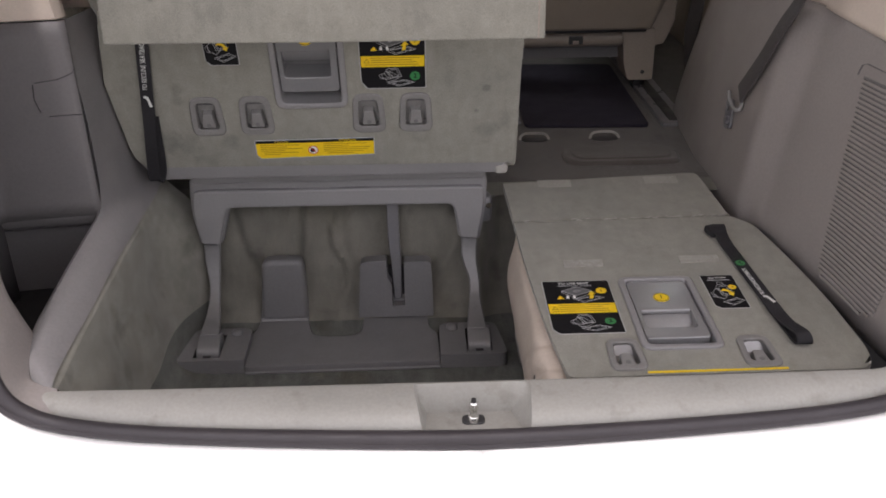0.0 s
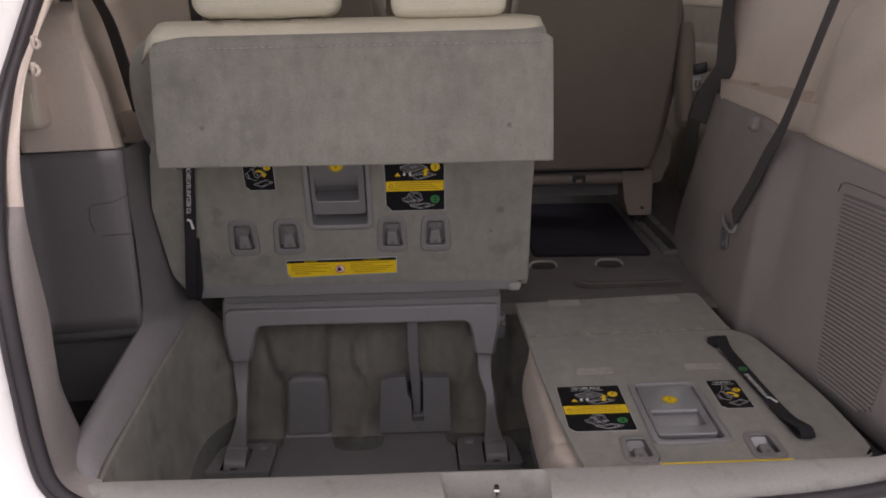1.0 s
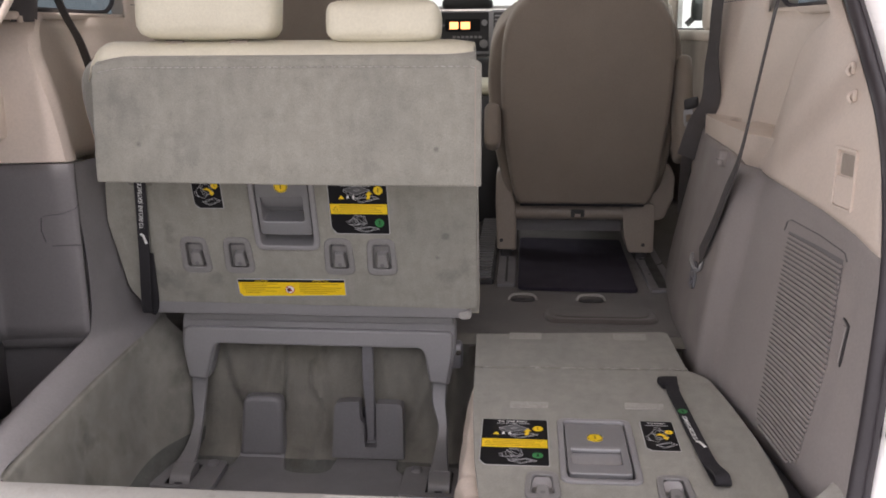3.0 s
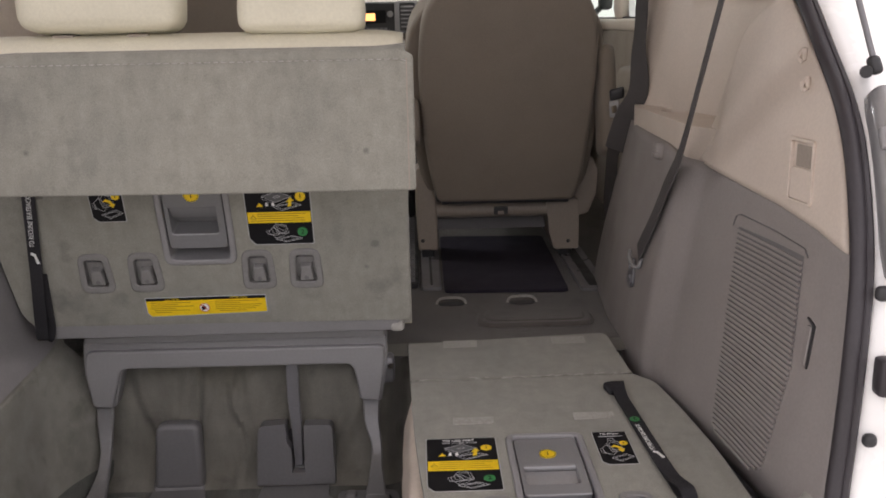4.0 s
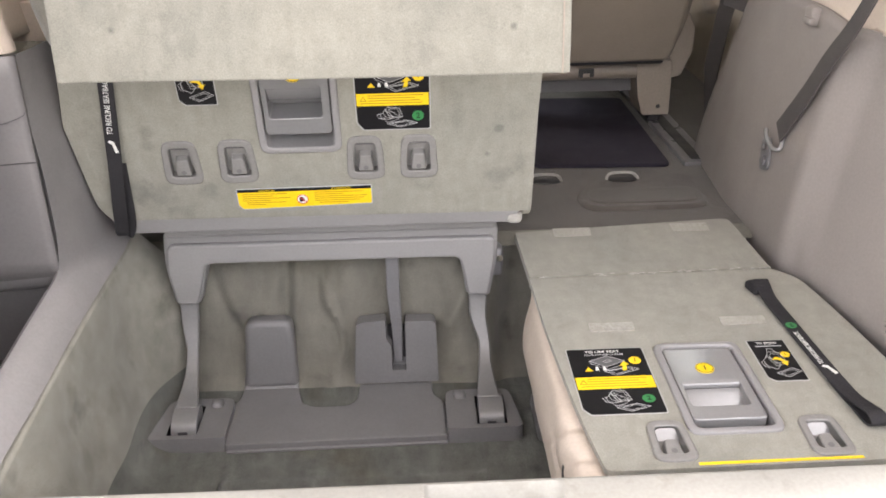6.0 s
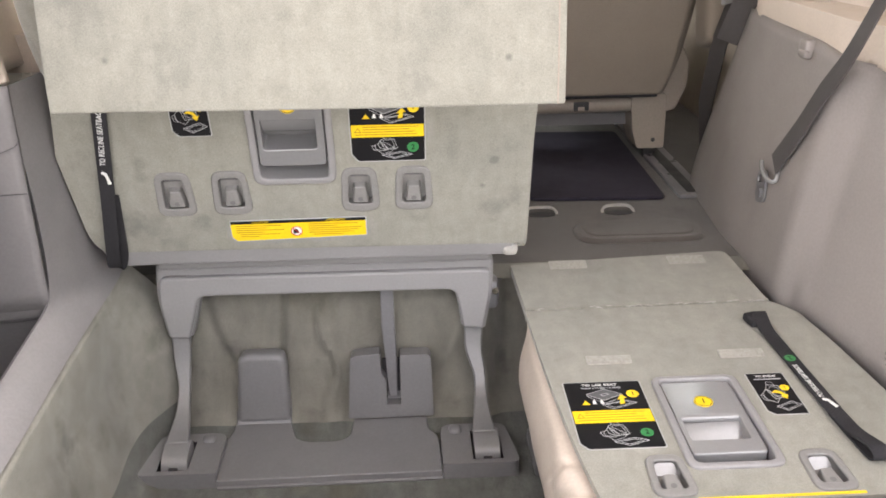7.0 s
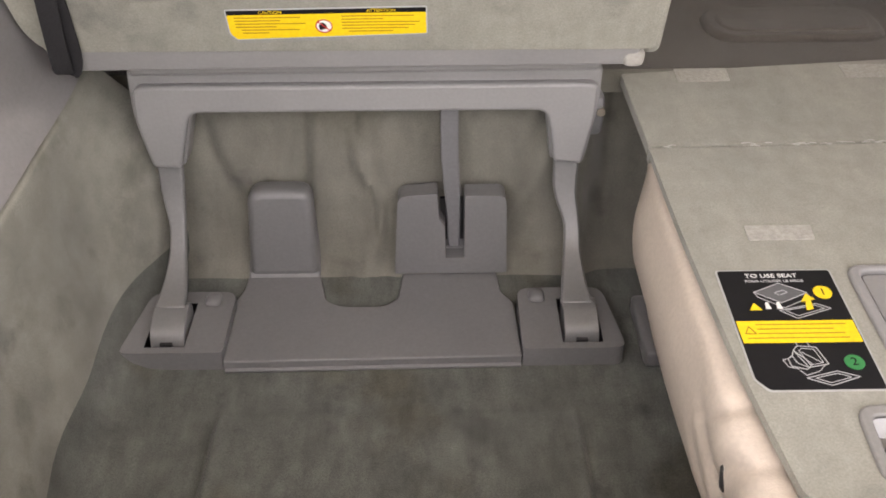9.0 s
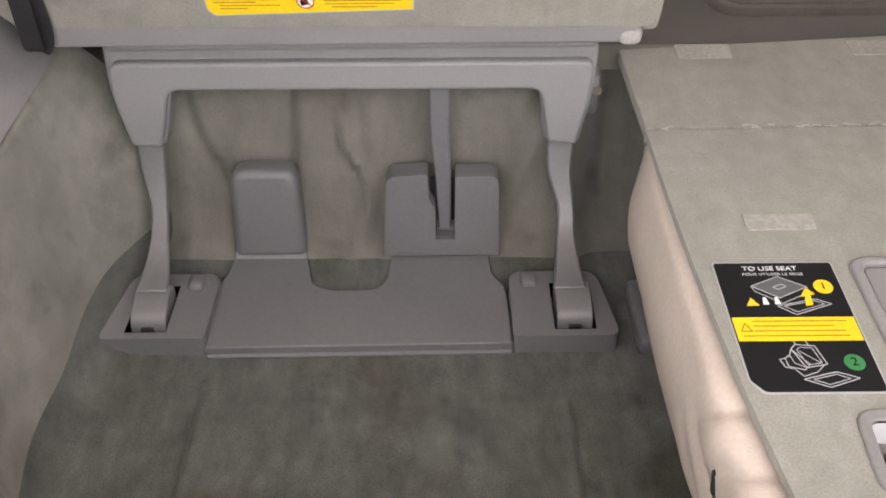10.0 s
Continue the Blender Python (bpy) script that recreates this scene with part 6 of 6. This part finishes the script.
pts = smooth([(0.597, 1.0, 0.38), (0.612, 0.965, 0.46), (0.632, 0.925, 0.522), (0.630, 0.925, 0.609), (0.633, 0.925, 0.676), (0.636, 0.925, 0.755), (0.656, 0.9, 1.02)], 5)
ups = [Vector((-0.4, -0.9, 0.05)).lerp(Vector((-0.95, -0.33, 0.1)), min(1.0, max(0.0, (p.z - 0.48) / 0.16))) for p in pts]
part("webbing", sweep(pts, (0.047, 0.0025), ups), BELT_WEB, sb2)
tm = basis((0.606, 1.055, 0.475), (0.9, -0.3, 0.25), (-0.1, -0.1, 1))
part("tongue", plate(tm, rounded(rect(-0.012, 0.012, -0.024, 0.02), 0.005), [rounded(rect(-0.006, 0.006, -0.014, 0.004), 0.002)], 0.003, 0.0), SILVER, sb2, "bright metal tongue", bevel=0.001)
part("tongue_grip", rounded_box(tm @ Matrix.Translation((0.008, 0.03, 0.0)), (0.018, 0.014, 0.008), 0.006, 5), BLACK_PLASTIC, sb2)
part("lower_webbing", sweep([(0.63, 1.06, 0.46), (0.615, 1.1, 0.36), (0.63, 1.2, 0.2), (0.66, 1.25, 0.06)], (0.047, 0.0025), (-1, -0.6, 0.2)), BELT_WEB, sb2)
sb3 = thing("seat_belt", (-0.66, 1.05, 0.3), "black seat belt beside a second row seat", "seat belt", "seat belts")
part("webbing", sweep(smooth([(-0.63, 1.08, 0.3), (-0.655, 1.05, 0.6), (-0.672, 1.02, 0.75), (-0.69, 0.98, 1.02)], 5), (0.047, 0.0025), (0.5, -1, 0.1)), BELT_WEB, sb3)

# ---------------------------------------------------------------- on the cabin floor
mat_ = thing("floor_mat", (0.35, 1.3, 0.022), "black carpet floor mat on the cabin floor", "floor mat")
part("mat_surface", prism(Matrix(), rounded([(0.186, 1.03), (0.497, 1.015), (0.508, 1.6), (0.19, 1.62)], 0.02), 0.022, 0.031), MAT_CARPET, mat_, bevel=0.003)
pad = thing("carpeted_bump", (0.385, 0.815, 0.022), "long rounded carpeted cap over the floor bracket", "floor bump")
part("cap_body", prism(Matrix(), rounded(rect(0.248, 0.52, 0.758, 0.876), 0.05, 6), 0.02, 0.031, taper=0.008), CABIN_CARPET, pad, bevel=0.005, steps=3)
part("cap_dish", prism(Matrix(), rounded(rect(0.268, 0.5, 0.778, 0.862), 0.038, 6), 0.029, 0.0335, taper=0.004), CABIN_CARPET, pad, bevel=0.003)
for x0 in (0.165, 0.336):
    hk = thing("floor_hook", (x0 + 0.035, 0.96, 0.022), "pale wire hook in a dark floor recess", "floor hook", "floor hooks")
    part("wire", tube(smooth([(x0, 0.945, 0.02), (x0 + 0.002, 0.955, 0.026), (x0 + 0.012, 0.962, 0.031), (x0 + 0.035, 0.964, 0.032), (x0 + 0.058, 0.962, 0.031), (x0 + 0.068, 0.955, 0.026), (x0 + 0.07, 0.945, 0.02)], 4), 0.0033, 8), VELCRO, hk)
    part("recess", prism(Matrix(), [(x0 + 0.035 + 0.03 * math.cos(a), 0.94 + 0.014 * math.sin(a)) for a in steps(0, 2 * math.pi, 20)[:-1]], 0.02, 0.0245), BLACK_PLASTIC, hk)
for x0, x1, y0, y1 in ((0.53, 0.6, 1.02, 1.95), (0.13, 0.18, 1.06, 1.95)):
    rl = thing("seat_rail", ((x0 + x1) / 2, 1.5, 0.022), "grey steel seat rail along the cabin floor", "seat rail", "seat rails")
    part("channel", prism(Matrix(), rounded(rect(x0, x1, y0, y1), 0.006), 0.02, 0.032), STEEL, rl, bevel=0.003)
    part("groove", prism(Matrix(), rect(x0 + 0.022, x1 - 0.022, y0 + 0.02, y1 - 0.02), 0.032, 0.0335), BLACK_PLASTIC, rl)
rib = thing("ribbed_tray", (0.09, 1.4, 0.022), "dark ribbed plastic tray between the seats", "tray")
part("tray_base", prism(Matrix(), rounded(rect(0.055, 0.122, 1.08, 1.9), 0.01), 0.022, 0.036), BLACK_PLASTIC, rib, bevel=0.003)
for i in range(26):
    part("rib", prism(Matrix(), rect(0.064, 0.113, 1.1 + i * 0.03, 1.112 + i * 0.03), 0.036, 0.045), STEEL, rib)

# ---------------------------------------------------------------- fittings on the side trim
grille = thing("air_grille", (0.64, 0.16, 0.19), "slatted grey plastic air grille set in the side trim", "air grille")


def grille_y(z):
    return (interp(z, (0.02, 0.04, 0.2, 0.35), (0.1, 0.055, 0.045, 0.083)), interp(z, (0.02, 0.036, 0.2, 0.355), (0.2, 0.222, 0.255, 0.283)))


part("grille_backing", surface(lambda z, u: Vector((side_x(a := grille_y(z)[0] + (grille_y(z)[1] - grille_y(z)[0]) * u, z) - 0.0012, a, z)), steps(0.022, 0.352, 16), steps(0, 1, 10)), DARK_PLASTIC, grille)
part("grille_frame", sweep([(side_x(y, z) - 0.001, y, z) for y, z in ((0.3, 0.35), (0.297, 0.366), (0.285, 0.371), (0.18, 0.368), (0.085, 0.362), (0.073, 0.352))], (0.0012, 0.002), (-1, 0, 0)), DARK_PLASTIC, grille)
for i in range(43):
    z = 0.027 + i * 0.0076
    y0, y1 = grille_y(z)
    ys_ = steps(y0 + 0.0005, y1 - 0.0005, 4)
    part("slat", sweep([(side_x(y, z) - 0.0022, y, z - 0.004 * (y1 - y) / (y1 - y0)) for y in ys_], (0.0043, 0.0044), (-1, 0, 0.2)), RIGHT_PLASTIC, grille)
peg = thing("belt_clip", (0.602, 0.62, 0.43), "small grey plastic belt clip on the side trim", "clip")
part("clip_body", rounded_box(Matrix.Translation((0.602, 0.62, 0.43)), (0.01, 0.016, 0.017), 0.007, 6), RIGHT_PLASTIC, peg)
part("clip_lip", rounded_box(Matrix.Translation((0.594, 0.613, 0.423)), (0.006, 0.014, 0.006), 0.004, 5), RIGHT_PLASTIC, peg)
lever = thing("trim_latch", (0.65, 0.02, 0.24), "grey finger latch in a dark slot", "latch")
part("slot", sweep([(side_x(y, z) - 0.0004, y, z) for y, z in ((0.036, 0.2765), (0.024, 0.2735), (0.0165, 0.27), (0.0145, 0.25), (0.011, 0.22), (0.0105, 0.211))], (0.0055, 0.003), (-1, 0, 0), sizes=[(0.003, 0.003), (0.004, 0.003), (0.0065, 0.003), (0.0065, 0.003), (0.006, 0.003), (0.003, 0.003)]), BLACK_PLASTIC, lever)
part("paddle", sweep([(side_x(0.025, z) - 0.0002, y, z) for y, z in ((0.0265, 0.268), (0.0245, 0.24), (0.0215, 0.213))], (0.014, 0.004), (-1, 0, 0)), RIGHT_PLASTIC, lever, bevel=0.0015)
for s, nm in ((1, "right"),):
    lamp = thing("cargo_lamp", (s * 0.69, 0.13, 0.46), "unlit cargo lamp in a cream bezel on the pillar", "lamp", "cargo lamps")
    q = lambda y, z, d: Vector((s * (side_x(y, z) - 0.02 * math.sin(math.pi * min(1, max(0, (y - rear_y(z)) / 0.4))) * (z - 0.36) / 0.62 - d), y, z))
    ctr = q(0.135, 0.466, 0.0055)
    lm = basis(ctr, (-0.14, 1, 0), (0.12 * s, 0.28, 1))
    part("bezel", plate(lm, rounded(rect(-0.034, 0.037, -0.047, 0.047), 0.007), [rounded(rect(-0.03, 0.025, -0.043, 0.042), 0.005)], -0.0035, 0.004), CREAM_PLASTIC, lamp, bevel=0.002)
    part("lens", prism(lm, rounded(rect(-0.0285, 0.0235, -0.0415, 0.003), 0.004), -0.0015, 0.003), CREAM_PLASTIC, lamp, "milky cream lens")
    part("switch", prism(lm, rounded(rect(-0.026, 0.012, 0.006, 0.038), 0.003), -0.001, 0.003), BEIGE_PLASTIC, lamp, "grey beige rocker switch")
    for y, z, s in ((0.2, 0.628, 1), (0.172, 0.588, 1), (0.153, 0.654, -1), (0.139, 0.615, -1)):
        hk = thing("bag_hook", (s * 0.7, y, z), "small cream plastic bag hook on the pillar", "hook", "bag hooks")
        c = q(y, z, 0.0075) if s > 0 else Vector((-0.692, y, z))
        part("hook_base", rounded_box(Matrix.Translation(c), (0.004, 0.006, 0.01), 0.0035, 6), CREAM_PLASTIC, hk)
        part("hook_arm", tube(smooth([c + Vector((-0.002 * s, 0, 0.005)), c + Vector((-0.009 * s, -0.004, 0.0)), c + Vector((-0.01 * s, -0.007, -0.006)), c + Vector((-0.005 * s, -0.007, -0.01))], 4), 0.003, 8), CREAM_PLASTIC, hk)

lampbox2 = thing("cargo_lamp", (-0.775, 0.3, 0.5), "unlit cargo lamp housing in the side niche", "lamp", "cargo lamps")
part("bezel", rounded_box(Matrix.Translation((-0.782, 0.315, 0.548)), (0.028, 0.03, 0.05), 0.012, 6), CREAM_PLASTIC, lampbox2)
part("lens", rounded_box(Matrix.Translation((-0.782, 0.288, 0.535)), (0.02, 0.006, 0.028), 0.004, 5), CREAM_LEATHER, lampbox2, "milky cream lens")
# ---------------------------------------------------------------- round the tailgate opening
striker = thing("latch_striker", (0.0, -0.125, -0.014), "bright metal latch striker in the sill recess", "latch striker")
part("base_plate", prism(Matrix(), rounded(rect(-0.025, 0.007, -0.122, -0.1), 0.008), -0.016, -0.0125), BLACK_PLASTIC, striker, bevel=0.002)
part("pin", tube([(-0.009, -0.114, -0.013), (-0.009, -0.114, -0.006), (-0.009, -0.115, -0.004), (-0.009, -0.116, 0.006), (-0.009, -0.117, 0.008), (-0.009, -0.118, 0.019), (-0.009, -0.118, 0.021)], [0.008, 0.0075, 0.005, 0.0048, 0.0062, 0.0058, 0.004], 14), CHROME, striker)
part("pin_cap", tube([(-0.009, -0.118, 0.02), (-0.009, -0.118, 0.026)], [0.004, 0.0035], 10), BLACK_PLASTIC, striker)
for x, y, z, r in ((-0.668, -0.142, 0.012, 0.012), (-0.728, -0.112, 0.17, 0.011), (0.704, -0.078, 0.345, 0.01), (0.69, -0.107, 0.16, 0.009)):
    pl_ = thing("body_plug", (x, y, z), "round black rubber plug in the white body", "plug", "body plugs")
    part("plug_cap", rounded_box(Matrix.Translation((x, y, z)), (r, 0.008, r), 0.0075, 8), BLACK_PLASTIC, pl_)
stop = thing("bump_stop", (0.708, -0.1, 0.24), "black rubber bump stop on the body flange", "bump stop")
part("stop_block", rounded_box(Matrix.Translation((0.71, -0.1, 0.243)), (0.016, 0.013, 0.025), 0.006, 6), RUBBER, stop)
part("stop_face", rounded_box(Matrix.Translation((0.712, -0.113, 0.243)), (0.01, 0.005, 0.019), 0.004, 5), BLACK_PLASTIC, stop)
lampbox = thing("tail_lamp_bracket", (0.76, 0.0, 0.47), "grey plastic tail lamp bracket with two bolts", "bracket")
BK = basis((0.768, -0.004, 0.472), (1, 0, 0), (0.02, 0.145, 0.23))
part("bracket_body", rounded_box(BK, (0.05, 0.137, 0.026), 0.022, 8), SILVER, lampbox)
for u, v in ((-0.036, 0.052), (-0.036, -0.1)):
    bo = part("bolt_pocket", rounded_box(local(BK, u, v, 0.024), (0.014, 0.016, 0.006), 0.0055, 6), GREY_PLASTIC, lampbox)
    part("bolt", tube([BK @ Vector((u, v, 0.028)), BK @ Vector((u, v, 0.034))], 0.007, 6), BLACK_PLASTIC, bo)
strut = thing("gas_strut", (0.735, 0.1, 0.604), "gas strut holding the raised tailgate", "gas strut")
part("ball_socket", rounded_box(basis((0.735, 0.06, 0.618), (1, 0, 0.15), (-0.2, 0.3, 0.9)), (0.0085, 0.013, 0.0085), 0.007, 6), BLACK_PLASTIC, strut)
part("ball_stud", tube([(0.75, 0.115, 0.606), (0.735, 0.075, 0.61), (0.7205, 0.052, 0.61)], [0.006, 0.007, 0.0085], 12), BLACK_PLASTIC, strut)
part("rod", tube([(0.734, 0.062, 0.625), (0.719, 0.088, 0.702), (0.612, 0.3, 1.27)], 0.0042, 12), STEEL, strut)
